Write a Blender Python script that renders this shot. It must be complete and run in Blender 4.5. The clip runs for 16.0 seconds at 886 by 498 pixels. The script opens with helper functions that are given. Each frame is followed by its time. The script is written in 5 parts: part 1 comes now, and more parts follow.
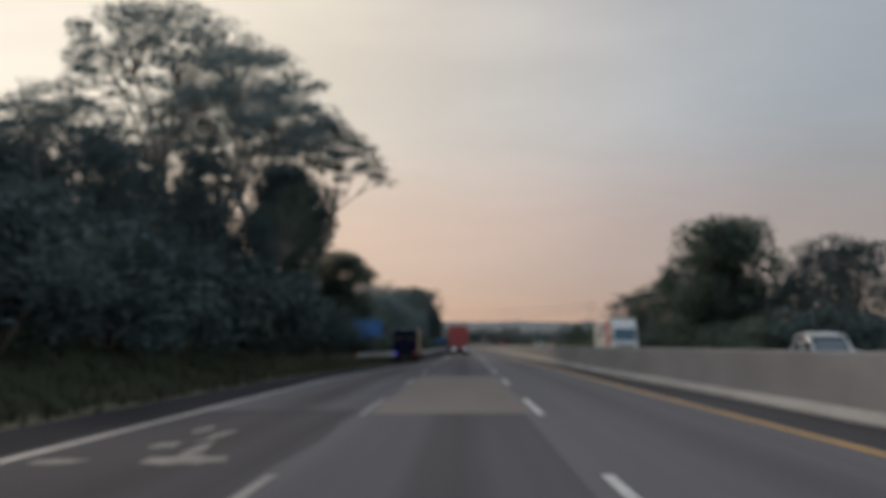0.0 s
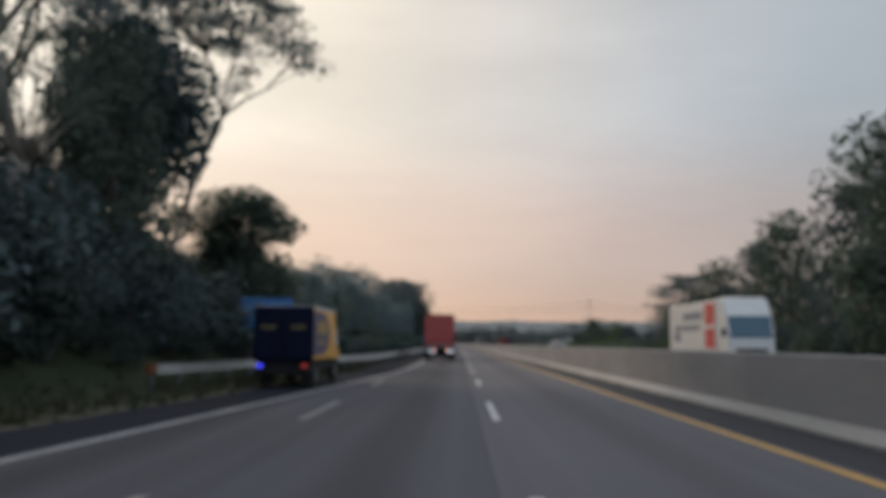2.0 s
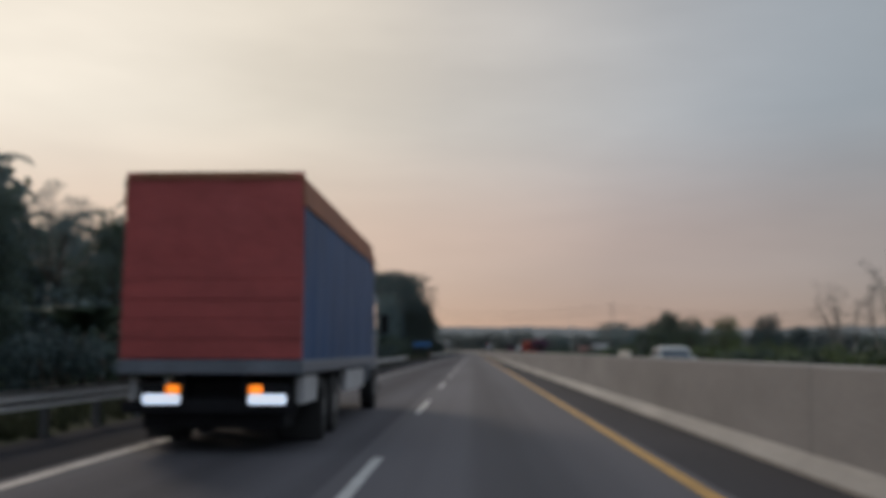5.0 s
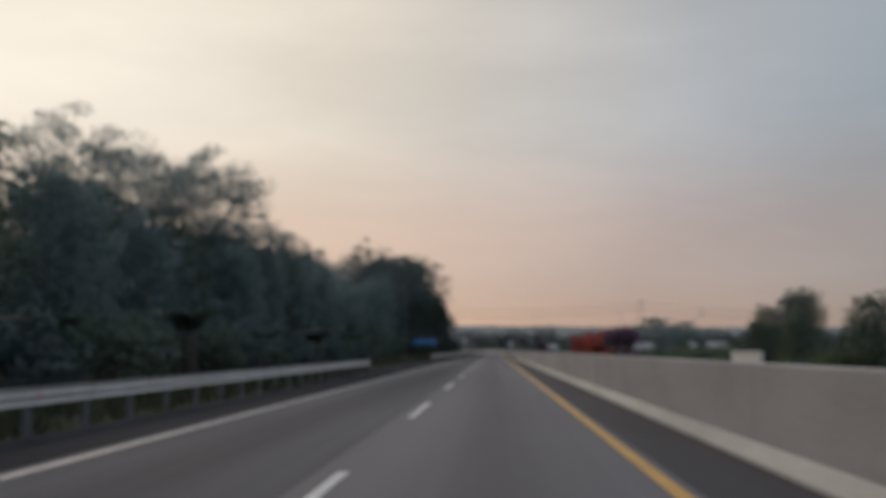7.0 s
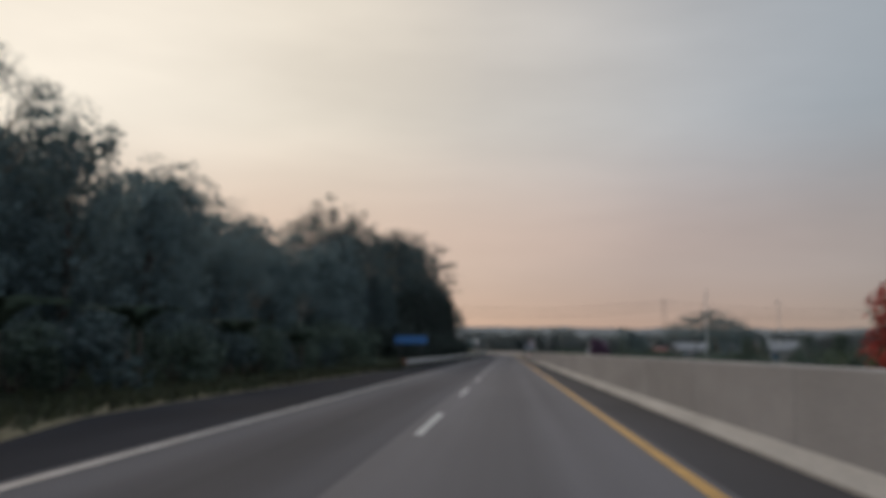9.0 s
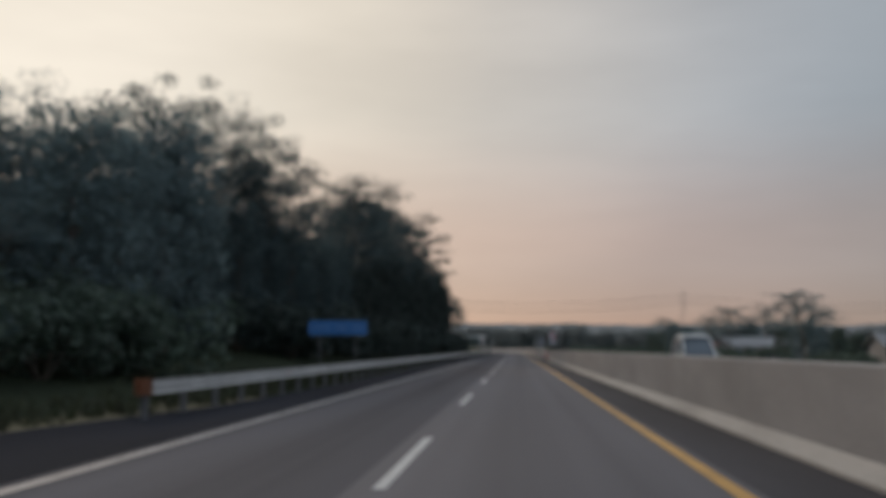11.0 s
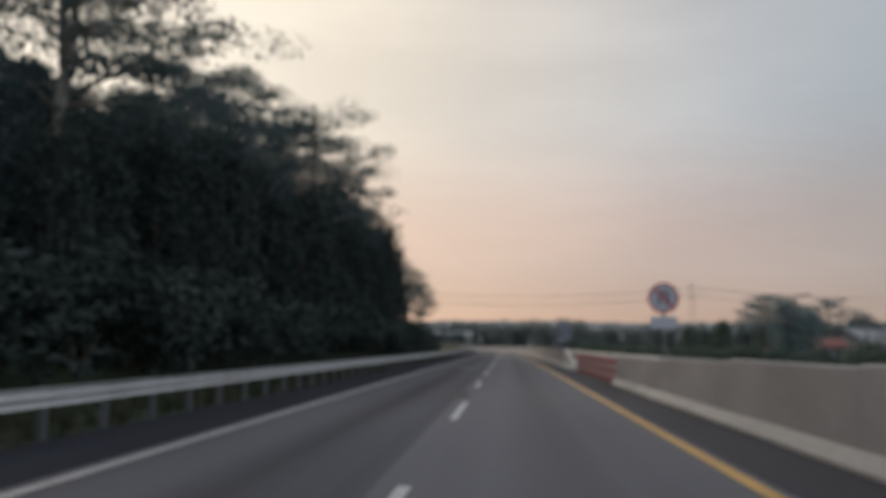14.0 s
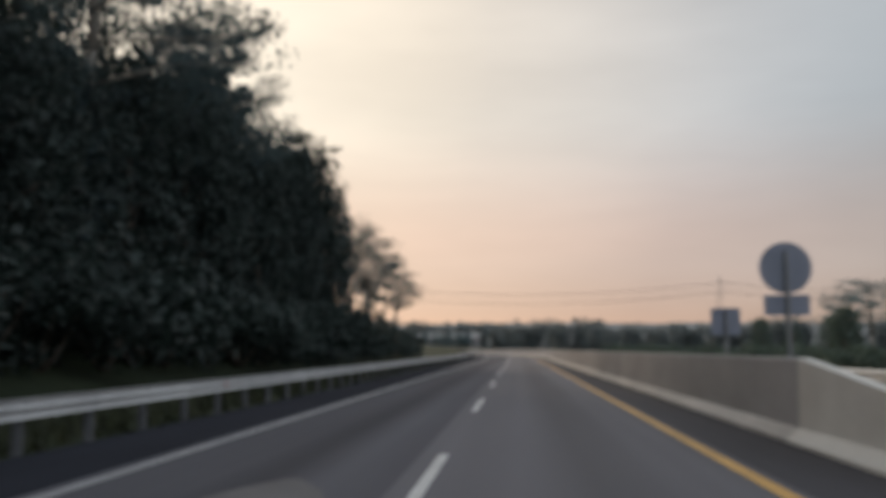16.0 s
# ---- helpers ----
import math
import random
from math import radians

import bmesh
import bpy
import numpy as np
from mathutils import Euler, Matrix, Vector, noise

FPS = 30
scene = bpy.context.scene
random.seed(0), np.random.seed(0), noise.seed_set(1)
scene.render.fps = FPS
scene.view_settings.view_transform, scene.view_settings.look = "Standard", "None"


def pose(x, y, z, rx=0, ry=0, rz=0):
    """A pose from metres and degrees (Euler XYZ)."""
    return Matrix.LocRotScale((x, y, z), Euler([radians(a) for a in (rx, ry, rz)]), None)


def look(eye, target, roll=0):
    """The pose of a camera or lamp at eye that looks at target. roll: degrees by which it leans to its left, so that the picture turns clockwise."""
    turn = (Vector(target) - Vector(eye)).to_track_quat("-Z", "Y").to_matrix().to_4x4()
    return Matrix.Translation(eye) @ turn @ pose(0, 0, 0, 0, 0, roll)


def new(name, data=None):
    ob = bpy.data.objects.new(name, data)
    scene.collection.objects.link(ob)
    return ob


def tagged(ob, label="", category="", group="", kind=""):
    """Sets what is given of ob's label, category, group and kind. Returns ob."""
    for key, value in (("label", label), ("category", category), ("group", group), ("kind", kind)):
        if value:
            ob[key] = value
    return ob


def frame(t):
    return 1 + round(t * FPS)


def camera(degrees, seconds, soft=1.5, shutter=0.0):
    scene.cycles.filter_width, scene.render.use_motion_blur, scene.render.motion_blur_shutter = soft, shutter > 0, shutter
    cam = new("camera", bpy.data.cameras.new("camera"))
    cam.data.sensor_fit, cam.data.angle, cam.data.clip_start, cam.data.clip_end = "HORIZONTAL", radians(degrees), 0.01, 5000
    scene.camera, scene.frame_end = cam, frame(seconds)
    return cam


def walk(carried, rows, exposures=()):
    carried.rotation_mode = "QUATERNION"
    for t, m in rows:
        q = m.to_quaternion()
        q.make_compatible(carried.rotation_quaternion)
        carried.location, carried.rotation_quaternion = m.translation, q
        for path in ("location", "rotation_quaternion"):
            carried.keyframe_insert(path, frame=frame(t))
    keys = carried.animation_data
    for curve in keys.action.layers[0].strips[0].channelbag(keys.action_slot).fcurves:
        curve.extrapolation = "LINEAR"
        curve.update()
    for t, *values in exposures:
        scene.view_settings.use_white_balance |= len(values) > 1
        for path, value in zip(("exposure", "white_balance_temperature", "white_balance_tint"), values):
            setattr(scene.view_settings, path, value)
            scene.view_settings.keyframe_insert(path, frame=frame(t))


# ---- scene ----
# the camera and its drive: seconds, x, y, z, yaw, pitch, roll
cam = camera(52.2, 16.0, 1.8, 0.25)
cam.data.dof.use_dof = True
cam.data.dof.focus_distance = 0.6
cam.data.dof.aperture_fstop = 7.3
PATH = [
    (0.0, -1.45, -4.34, 1.34, 1.38, 6.02, 0.22),
    (0.5, -1.37, 5.82, 1.34, 1.08, 5.78, 0.15),
    (1.0, -1.19, 15.93, 1.34, 1.10, 5.83, 0.05),
    (1.5, -0.97, 26.04, 1.34, 1.08, 5.85, -0.12),
    (2.0, -0.67, 36.08, 1.34, 1.01, 5.97, -0.19),
    (2.5, -0.33, 46.29, 1.34, 1.30, 5.99, -0.21),
    (3.0, 0.00, 56.64, 1.34, 1.28, 5.66, -0.25),
    (3.5, 0.33, 67.06, 1.34, 1.11, 5.92, -0.24),
    (4.0, 0.69, 77.47, 1.34, 1.46, 6.30, -0.14),
    (4.5, 1.00, 87.64, 1.34, 1.61, 6.39, -0.10),
    (5.0, 1.18, 97.70, 1.34, 1.89, 6.38, -0.11),
    (7.5, 1.67, 148.53, 1.34, 3.50, 6.33, -0.29),
    (8.0, 1.61, 159.08, 1.34, 3.74, 6.45, -0.31),
    (10.5, 1.31, 213.98, 1.34, 4.51, 6.27, -0.24),
    (11.0, 1.31, 225.44, 1.34, 4.60, 6.24, -0.20),
    (11.5, 1.30, 236.82, 1.34, 4.31, 6.29, -0.09),
    (12.0, 1.28, 248.34, 1.34, 4.06, 6.31, -0.04),
    (12.5, 1.26, 260.00, 1.34, 4.16, 6.16, -0.07),
    (13.0, 1.24, 271.79, 1.34, 4.31, 6.15, -0.05),
    (13.5, 1.11, 283.56, 1.34, 4.33, 6.03, -0.16),
    (14.0, 0.97, 295.41, 1.34, 3.98, 6.10, -0.34),
    (14.5, 1.02, 307.33, 1.34, 4.37, 6.07, -0.25),
    (15.0, 1.12, 319.57, 1.34, 5.09, 5.88, 0.03),
    (15.5, 1.12, 332.11, 1.34, 5.06, 6.07, 0.25),
    (16.0, 0.95, 344.45, 1.34, 4.68, 6.31, 0.27),
]
walk(cam, [(t, pose(x, y, z, 90 + p, r, w)) for t, x, y, z, w, p, r in PATH],
     [(0.0, 0.08, 6620, 10), (1.0, 0.22, 6620, 10), (1.5, 0.24, 6600, 10), (2.0, 0.33, 6580, 10), (2.5, 0.31, 6620, 10), (3.5, 0.10, 6620, 10), (5.0, -0.04, 6520, 10), (8.0, 0.03, 6560, 10), (10.5, -0.04, 6540, 10), (11.5, -0.04, 6520, 10), (12.5, 0.15, 6640, 10), (14.5, 0.26, 6700, 10.5), (16.0, 0.36, 6820, 10.5)])

# ---- world, sun ----
SUN_AZ, SUN_EL = 33.0, 26.0        # degrees left of the road's heading, and above the horizon


def toward(az, el):
    return Vector((-math.sin(radians(az)) * math.cos(radians(el)), math.cos(radians(az)) * math.cos(radians(el)), math.sin(radians(el))))


sun_dir = toward(SUN_AZ, SUN_EL)
glow_dir = toward(27.0, 17.0)      # the haze glows strongest a little below the sun


def node(tree, kind, op="", data_type=""):
    n = tree.nodes.new(kind)
    if op:
        n.operation = op
    if data_type:
        n.data_type = data_type
    return n


def make_world():
    world = bpy.data.worlds.new("hazy_morning_sky")
    scene.world = world
    world.use_nodes = True
    t = world.node_tree
    t.nodes.clear()
    out = node(t, "ShaderNodeOutputWorld")
    sky = node(t, "ShaderNodeTexSky")
    sky.sky_type, sky.sun_disc = "NISHITA", False
    sky.sun_elevation, sky.sun_rotation = radians(SUN_EL), -radians(SUN_AZ)
    sky.air_density, sky.dust_density, sky.ozone_density = 1.0, 0.6, 1.0
    bg_sky = node(t, "ShaderNodeBackground")
    bg_sky.inputs["Strength"].default_value = 0.05
    t.links.new(sky.outputs[0], bg_sky.inputs["Color"])
    # haze: one smooth gradient by height over the horizon and by the angle to the sun
    tc = node(t, "ShaderNodeTexCoord")
    sep = node(t, "ShaderNodeSeparateXYZ")
    t.links.new(tc.outputs["Generated"], sep.inputs[0])
    dot = node(t, "ShaderNodeVectorMath", op="DOT_PRODUCT")
    t.links.new(tc.outputs["Generated"], dot.inputs[0])
    dot.inputs[1].default_value = glow_dir
    glow = node(t, "ShaderNodeValToRGB")
    r = glow.color_ramp
    r.interpolation = "B_SPLINE"
    r.elements[0].position, r.elements[0].color = 0.0, (0.60, 0.70, 0.84, 1)
    r.elements[1].position, r.elements[1].color = 1.0, (0.98, 0.895, 0.765, 1)
    for pos, col in ((0.40, (0.440, 0.500, 0.570, 1)), (0.55, (0.350, 0.385, 0.412, 1)), (0.68, (0.348, 0.390, 0.428, 1)), (0.80, (0.470, 0.483, 0.502, 1)), (0.91, (0.680, 0.624, 0.556, 1)), (0.97, (0.835, 0.748, 0.615, 1))):
        e = r.elements.new(pos)
        e.color = col
    t.links.new(dot.outputs["Value"], glow.inputs[0])
    low = node(t, "ShaderNodeValToRGB")
    r = low.color_ramp
    r.interpolation = "EASE"
    r.elements[0].position, r.elements[0].color = 0.0, (0.94, 0.94, 0.94, 1)
    r.elements[1].position, r.elements[1].color = 0.26, (0, 0, 0, 1)
    e = r.elements.new(0.10)
    e.color = (0.62, 0.62, 0.62, 1)
    t.links.new(sep.outputs["Z"], low.inputs[0])
    mix = node(t, "ShaderNodeMix", data_type="RGBA")
    warm = node(t, "ShaderNodeValToRGB")
    warm.color_ramp.elements[0].position, warm.color_ramp.elements[0].color = 0.60, (0.342, 0.255, 0.215, 1)
    warm.color_ramp.elements[1].position, warm.color_ramp.elements[1].color = 0.97, (0.76, 0.478, 0.335, 1)
    e = warm.color_ramp.elements.new(0.80)
    e.color = (0.478, 0.305, 0.238, 1)
    t.links.new(dot.outputs["Value"], warm.inputs[0])
    t.links.new(warm.outputs[0], mix.inputs["B"])
    t.links.new(low.outputs[0], mix.inputs["Factor"])
    t.links.new(glow.outputs[0], mix.inputs["A"])
    # thin veils of high cloud
    mp = node(t, "ShaderNodeMapping")
    mp.inputs["Scale"].default_value = (1.6, 1.6, 7.0)
    mp.inputs["Rotation"].default_value = (0.1, 0.2, 0.4)
    t.links.new(tc.outputs["Generated"], mp.inputs[0])
    nz = node(t, "ShaderNodeTexNoise")
    nz.inputs["Scale"].default_value, nz.inputs["Detail"].default_value = 2.2, 5.0
    t.links.new(mp.outputs[0], nz.inputs["Vector"])
    mr = node(t, "ShaderNodeMapRange")
    for k, v in (("From Min", 0.3), ("From Max", 0.7), ("To Min", 0.93), ("To Max", 1.07)):
        mr.inputs[k].default_value = v
    t.links.new(nz.outputs["Fac"], mr.inputs["Value"])
    mul = node(t, "ShaderNodeVectorMath", op="SCALE")
    t.links.new(mix.outputs["Result"], mul.inputs[0])
    t.links.new(mr.outputs["Result"], mul.inputs["Scale"])
    bg = node(t, "ShaderNodeBackground")
    t.links.new(mul.outputs[0], bg.inputs["Color"])
    bg.inputs["Strength"].default_value = 1.0
    add = node(t, "ShaderNodeMixShader")
    add.inputs[0].default_value = 0.88
    t.links.new(bg_sky.outputs[0], add.inputs[1])
    t.links.new(bg.outputs[0], add.inputs[2])
    t.links.new(add.outputs[0], out.inputs["Surface"])


make_world()
sun = new("sun", bpy.data.lights.new("sun", "SUN"))
sun.data.energy, sun.data.angle, sun.data.color = 0.95, radians(12), (1.0, 0.82, 0.64)
sun.matrix_world = look(sun_dir * 300, (0, 0, 0))

# ---- materials ----


def material(name, color, rough=0.8, metal=0.0, vary=0.25, scale=1.0, fine=30.0, bump=0.0, second=None,
             per_object=0.0, per_island=0.0, glow=0.0, translucent=0.0, stretch=(1, 1, 1), streak=0.0, lanes=0.0, specular=0.5):
    """A surface of one base colour with broad stains, fine grain, relief and wear."""
    m = bpy.data.materials.new(name)
    m.use_nodes = True
    t = m.node_tree
    t.nodes.clear()
    out = node(t, "ShaderNodeOutputMaterial")
    bs = node(t, "ShaderNodeBsdfPrincipled")
    bs.inputs["Roughness"].default_value, bs.inputs["Metallic"].default_value, bs.inputs["Specular IOR Level"].default_value = rough, metal, specular
    mp = node(t, "ShaderNodeMapping")
    mp.inputs["Scale"].default_value = stretch
    geo = node(t, "ShaderNodeNewGeometry")
    t.links.new(geo.outputs["Position"], mp.inputs[0])
    big = node(t, "ShaderNodeTexNoise")
    big.inputs["Scale"].default_value, big.inputs["Detail"].default_value = scale, 4.0
    small = node(t, "ShaderNodeTexNoise")
    small.inputs["Scale"].default_value, small.inputs["Detail"].default_value = fine, 3.0
    t.links.new(mp.outputs[0], big.inputs["Vector"])
    t.links.new(mp.outputs[0], small.inputs["Vector"])
    add = node(t, "ShaderNodeMath", op="ADD")
    half = node(t, "ShaderNodeMath", op="MULTIPLY")
    half.inputs[1].default_value = 0.5
    t.links.new(big.outputs["Fac"], add.inputs[0])
    t.links.new(small.outputs["Fac"], half.inputs[0])
    t.links.new(half.outputs[0], add.inputs[1])
    mr = node(t, "ShaderNodeMapRange")
    for k, v in (("From Min", 0.45), ("From Max", 1.05), ("To Min", 0.0), ("To Max", 1.0)):
        mr.inputs[k].default_value = v
    t.links.new(add.outputs[0], mr.inputs["Value"])
    mix = node(t, "ShaderNodeMix", data_type="RGBA")
    dark = [c * (1 - vary) for c in color]
    lite = second if second else [min(1, c * (1 + vary)) for c in color]
    mix.inputs["A"].default_value, mix.inputs["B"].default_value = (*dark, 1), (*lite, 1)
    t.links.new(mr.outputs["Result"], mix.inputs["Factor"])
    last = mix.outputs["Result"]
    if per_object or per_island:
        if per_object:
            src = node(t, "ShaderNodeObjectInfo").outputs["Random"]
        else:
            src = geo.outputs["Random Per Island"]
        pr = node(t, "ShaderNodeMapRange")
        k = per_object or per_island
        pr.inputs["To Min"].default_value, pr.inputs["To Max"].default_value = 1 - k, 1 + k
        t.links.new(src, pr.inputs["Value"])
        sc = node(t, "ShaderNodeVectorMath", op="SCALE")
        t.links.new(last, sc.inputs[0])
        t.links.new(pr.outputs["Result"], sc.inputs["Scale"])
        last = sc.outputs[0]
    if streak:                       # wear drawn out along the lanes
        ms = node(t, "ShaderNodeMapping")
        ms.inputs["Scale"].default_value = (1.0, 0.006, 1)
        t.links.new(geo.outputs["Position"], ms.inputs[0])
        ns = node(t, "ShaderNodeTexNoise")
        ns.inputs["Scale"].default_value, ns.inputs["Detail"].default_value = 1.1, 2.0
        t.links.new(ms.outputs[0], ns.inputs["Vector"])
        rs = node(t, "ShaderNodeMapRange")
        for k, v in (("From Min", 0.3), ("From Max", 0.7), ("To Min", 1 - streak), ("To Max", 1 + streak)):
            rs.inputs[k].default_value = v
        t.links.new(ns.outputs["Fac"], rs.inputs["Value"])
        ss = node(t, "ShaderNodeVectorMath", "SCALE")
        t.links.new(last, ss.inputs[0])
        t.links.new(rs.outputs["Result"], ss.inputs["Scale"])
        last = ss.outputs[0]
    if lanes:                        # oil dripped along the middle of each lane, broken lengthwise
        sx = node(t, "ShaderNodeSeparateXYZ")
        t.links.new(geo.outputs["Position"], sx.inputs[0])
        wob = node(t, "ShaderNodeMath", op="MULTIPLY_ADD")
        t.links.new(big.outputs["Fac"], wob.inputs[0])
        wob.inputs[1].default_value = 0.5
        t.links.new(sx.outputs["X"], wob.inputs[2])
        ph = node(t, "ShaderNodeMath", op="MULTIPLY_ADD")
        t.links.new(wob.outputs[0], ph.inputs[0])
        ph.inputs[1].default_value, ph.inputs[2].default_value = math.pi / 3.42, -1.95 * math.pi / 3.42
        co = node(t, "ShaderNodeMath", op="COSINE")
        t.links.new(ph.outputs[0], co.inputs[0])
        ab = node(t, "ShaderNodeMath", op="ABSOLUTE")
        t.links.new(co.outputs[0], ab.inputs[0])
        pw = node(t, "ShaderNodeMath", op="POWER")
        t.links.new(ab.outputs[0], pw.inputs[0])
        pw.inputs[1].default_value = 7.0
        rl = node(t, "ShaderNodeMapRange")
        rl.inputs["To Min"].default_value, rl.inputs["To Max"].default_value = 1.0, 1 - lanes
        t.links.new(pw.outputs[0], rl.inputs["Value"])
        sl = node(t, "ShaderNodeVectorMath", "SCALE")
        t.links.new(last, sl.inputs[0])
        t.links.new(rl.outputs["Result"], sl.inputs["Scale"])
        last = sl.outputs[0]
    t.links.new(last, bs.inputs["Base Color"])
    if bump:
        bp = node(t, "ShaderNodeBump")
        bp.inputs["Strength"].default_value, bp.inputs["Distance"].default_value = bump, 0.02
        t.links.new(small.outputs["Fac"], bp.inputs["Height"])
        t.links.new(bp.outputs[0], bs.inputs["Normal"])
    if glow:
        t.links.new(last, bs.inputs["Emission Color"])
        bs.inputs["Emission Strength"].default_value = glow
    end = bs.outputs[0]
    if translucent:
        tr = node(t, "ShaderNodeBsdfTranslucent")
        t.links.new(last, tr.inputs["Color"])
        mx = node(t, "ShaderNodeMixShader")
        mx.inputs[0].default_value = translucent
        t.links.new(bs.outputs[0], mx.inputs[1])
        t.links.new(tr.outputs[0], mx.inputs[2])
        end = mx.outputs[0]
    t.links.new(end, out.inputs["Surface"])
    return m


ASPHALT = material("asphalt", (0.115, 0.111, 0.122), 0.82, vary=0.24, scale=0.25, fine=60, bump=0.3, stretch=(1, 0.12, 1), streak=0.16, lanes=0.26, specular=0.3)
ASPHALT_SLOW = material("slow_lane_asphalt", (0.099, 0.096, 0.106), 0.88, vary=0.28, scale=0.25, fine=60, bump=0.3, stretch=(1, 0.12, 1), streak=0.2, lanes=0.30, specular=0.1)
ASPHALT_DARK = material("dark_asphalt", (0.056, 0.055, 0.062), 0.9, vary=0.35, scale=0.3, fine=50, bump=0.3, stretch=(1, 0.2, 1), streak=0.2, specular=0.1)
SHOULDER = material("shoulder_asphalt", (0.023, 0.025, 0.032), 0.95, vary=0.3, scale=0.5, fine=50, bump=0.3, stretch=(1, 0.2, 1), specular=0.05)
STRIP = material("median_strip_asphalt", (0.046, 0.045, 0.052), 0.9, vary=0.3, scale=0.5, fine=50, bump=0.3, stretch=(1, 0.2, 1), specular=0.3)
PAINT_W = material("road_paint_white", (0.47, 0.47, 0.46), 0.6, vary=0.25, scale=1.5, fine=25)
PAINT_WORN = material("road_paint_worn", (0.20, 0.20, 0.197), 0.7, vary=0.45, scale=2.0, fine=20)
PAINT_FADED = material("road_paint_faded", (0.145, 0.145, 0.143), 0.75, vary=0.5, scale=2.5, fine=18)
PAINT_E = material("road_paint_edge", (0.25, 0.25, 0.255), 0.65, vary=0.35, scale=1.2, fine=22)
PAINT_Y = material("road_paint_yellow", (0.50, 0.275, 0.065), 0.6, vary=0.25, scale=1.0, fine=25)
CONCRETE = material("barrier_concrete", (0.288, 0.278, 0.277), 0.85, vary=0.22, scale=0.6, fine=20, bump=0.25, per_object=0.05, stretch=(1, 0.5, 1.5))
CONCRETE_F = material("pale_barrier_foot", (0.405, 0.383, 0.358), 0.85, vary=0.22, scale=0.7, fine=14, bump=0.25, per_object=0.06, stretch=(1, 0.4, 1))
CONCRETE_L = material("pale_concrete", (0.56, 0.54, 0.50), 0.85, vary=0.15, scale=0.8, fine=20, bump=0.2)
GALV = material("galvanised_steel", (0.50, 0.495, 0.48), 0.55, 0.05, vary=0.18, scale=1.2, fine=15, per_object=0.06)
GALV_D = material("post_steel", (0.22, 0.22, 0.22), 0.6, 0.5, vary=0.2, scale=3)
POST = material("weathered_post_steel", (0.12, 0.12, 0.125), 0.7, 0.2, vary=0.25, scale=3)
GRASS = material("grass_ground", (0.020, 0.032, 0.014), 0.95, vary=0.45, scale=0.25, fine=6, bump=0.6, second=(0.033, 0.042, 0.020), specular=0.2)
DRY = material("dry_grass_verge", (0.055, 0.048, 0.025), 0.95, vary=0.35, scale=0.4, fine=9, bump=0.6)
STRAW_DRY = material("straw_verge", (0.135, 0.112, 0.062), 0.95, vary=0.35, scale=0.4, fine=9, bump=0.6)
DIRT = material("bare_verge_soil", (0.17, 0.115, 0.075), 0.95, vary=0.35, scale=0.35, fine=8, bump=0.5)
BARK = material("bark", (0.085, 0.07, 0.055), 0.9, vary=0.35, scale=2, fine=20, bump=0.6, stretch=(1, 1, 0.25))
BARK_P = material("pale_bark", (0.20, 0.18, 0.15), 0.9, vary=0.3, scale=2, fine=20, bump=0.5, stretch=(1, 1, 0.25))
# darker copy of the leaves: shade at the forest's foot put into the colour
LEAF_S = material("shaded_leaves", (0.026, 0.040, 0.034), 0.6, vary=0.3, scale=0.5, fine=3, per_island=0.35, translucent=0.3)
PATCHED = material("brownish_asphalt_overlay", (0.150, 0.129, 0.117), 0.85, vary=0.18, scale=0.4, fine=50, bump=0.3, stretch=(1, 0.15, 1))
# asphalt with a pool of sun put into its colour
SUN_PATCH = material("sun_patch_asphalt", (0.135, 0.126, 0.124), 0.9, vary=0.25, scale=1.2, fine=40, specular=0.2)
TAR = material("dark_tar_patch", (0.038, 0.036, 0.039), 0.8, vary=0.3, scale=2, fine=30, bump=0.3)
STRAW = material("grass_blades", (0.034, 0.052, 0.020), 0.8, vary=0.4, scale=0.3, fine=2, per_island=0.5, second=(0.062, 0.060, 0.030), translucent=0.2)
LEAF = material("leaves_dark", (0.062, 0.092, 0.094), 0.6, vary=0.3, scale=0.5, fine=3, per_island=0.35, translucent=0.42)
LEAF_M = material("leaves_mid", (0.080, 0.112, 0.085), 0.6, vary=0.3, scale=0.5, fine=3, per_island=0.35, translucent=0.42)
# paler, bluer leaves with the veil of haze mixed into the base colour
LEAF_H = material("leaves_hazed", (0.142, 0.194, 0.200), 0.6, vary=0.3, scale=0.5, fine=3, per_island=0.35, translucent=0.58)
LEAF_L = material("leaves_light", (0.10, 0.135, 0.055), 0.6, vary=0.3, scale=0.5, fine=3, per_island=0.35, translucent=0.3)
BLOOM_R = material("red_bracts", (0.42, 0.07, 0.05), 0.6, vary=0.3, scale=2, fine=10, per_island=0.4, translucent=0.25)
BLOOM_P = material("purple_bracts", (0.14, 0.07, 0.125), 0.6, vary=0.3, scale=2, fine=10, per_island=0.4, translucent=0.2)


# ---- building helpers ----
def finish(bm, name, mat, smooth=False):
    me = bpy.data.meshes.new(name)
    bm.normal_update()
    bm.to_mesh(me)
    bm.free()
    for m in (mat if isinstance(mat, (list, tuple)) else (mat,)):
        me.materials.append(m)
    if smooth:
        me.shade_smooth()
    return me


def part(name, bm, mat, parent, label="", smooth=False):
    """Links a bmesh as one mesh object under a thing or a part."""
    ob = new(name, finish(bm, name, mat, smooth))
    ob.parent = parent
    return tagged(ob, label)


def share(name, me, parent, m):
    ob = new(name, me)
    ob.parent = parent
    ob.matrix_basis = m
    return ob


def thing(name, label, category, m=None, group="", kind=""):
    ob = new(name)
    ob.empty_display_size = 0.2
    if m is not None:
        ob.matrix_world = m
    return tagged(ob, label, category, group, kind)


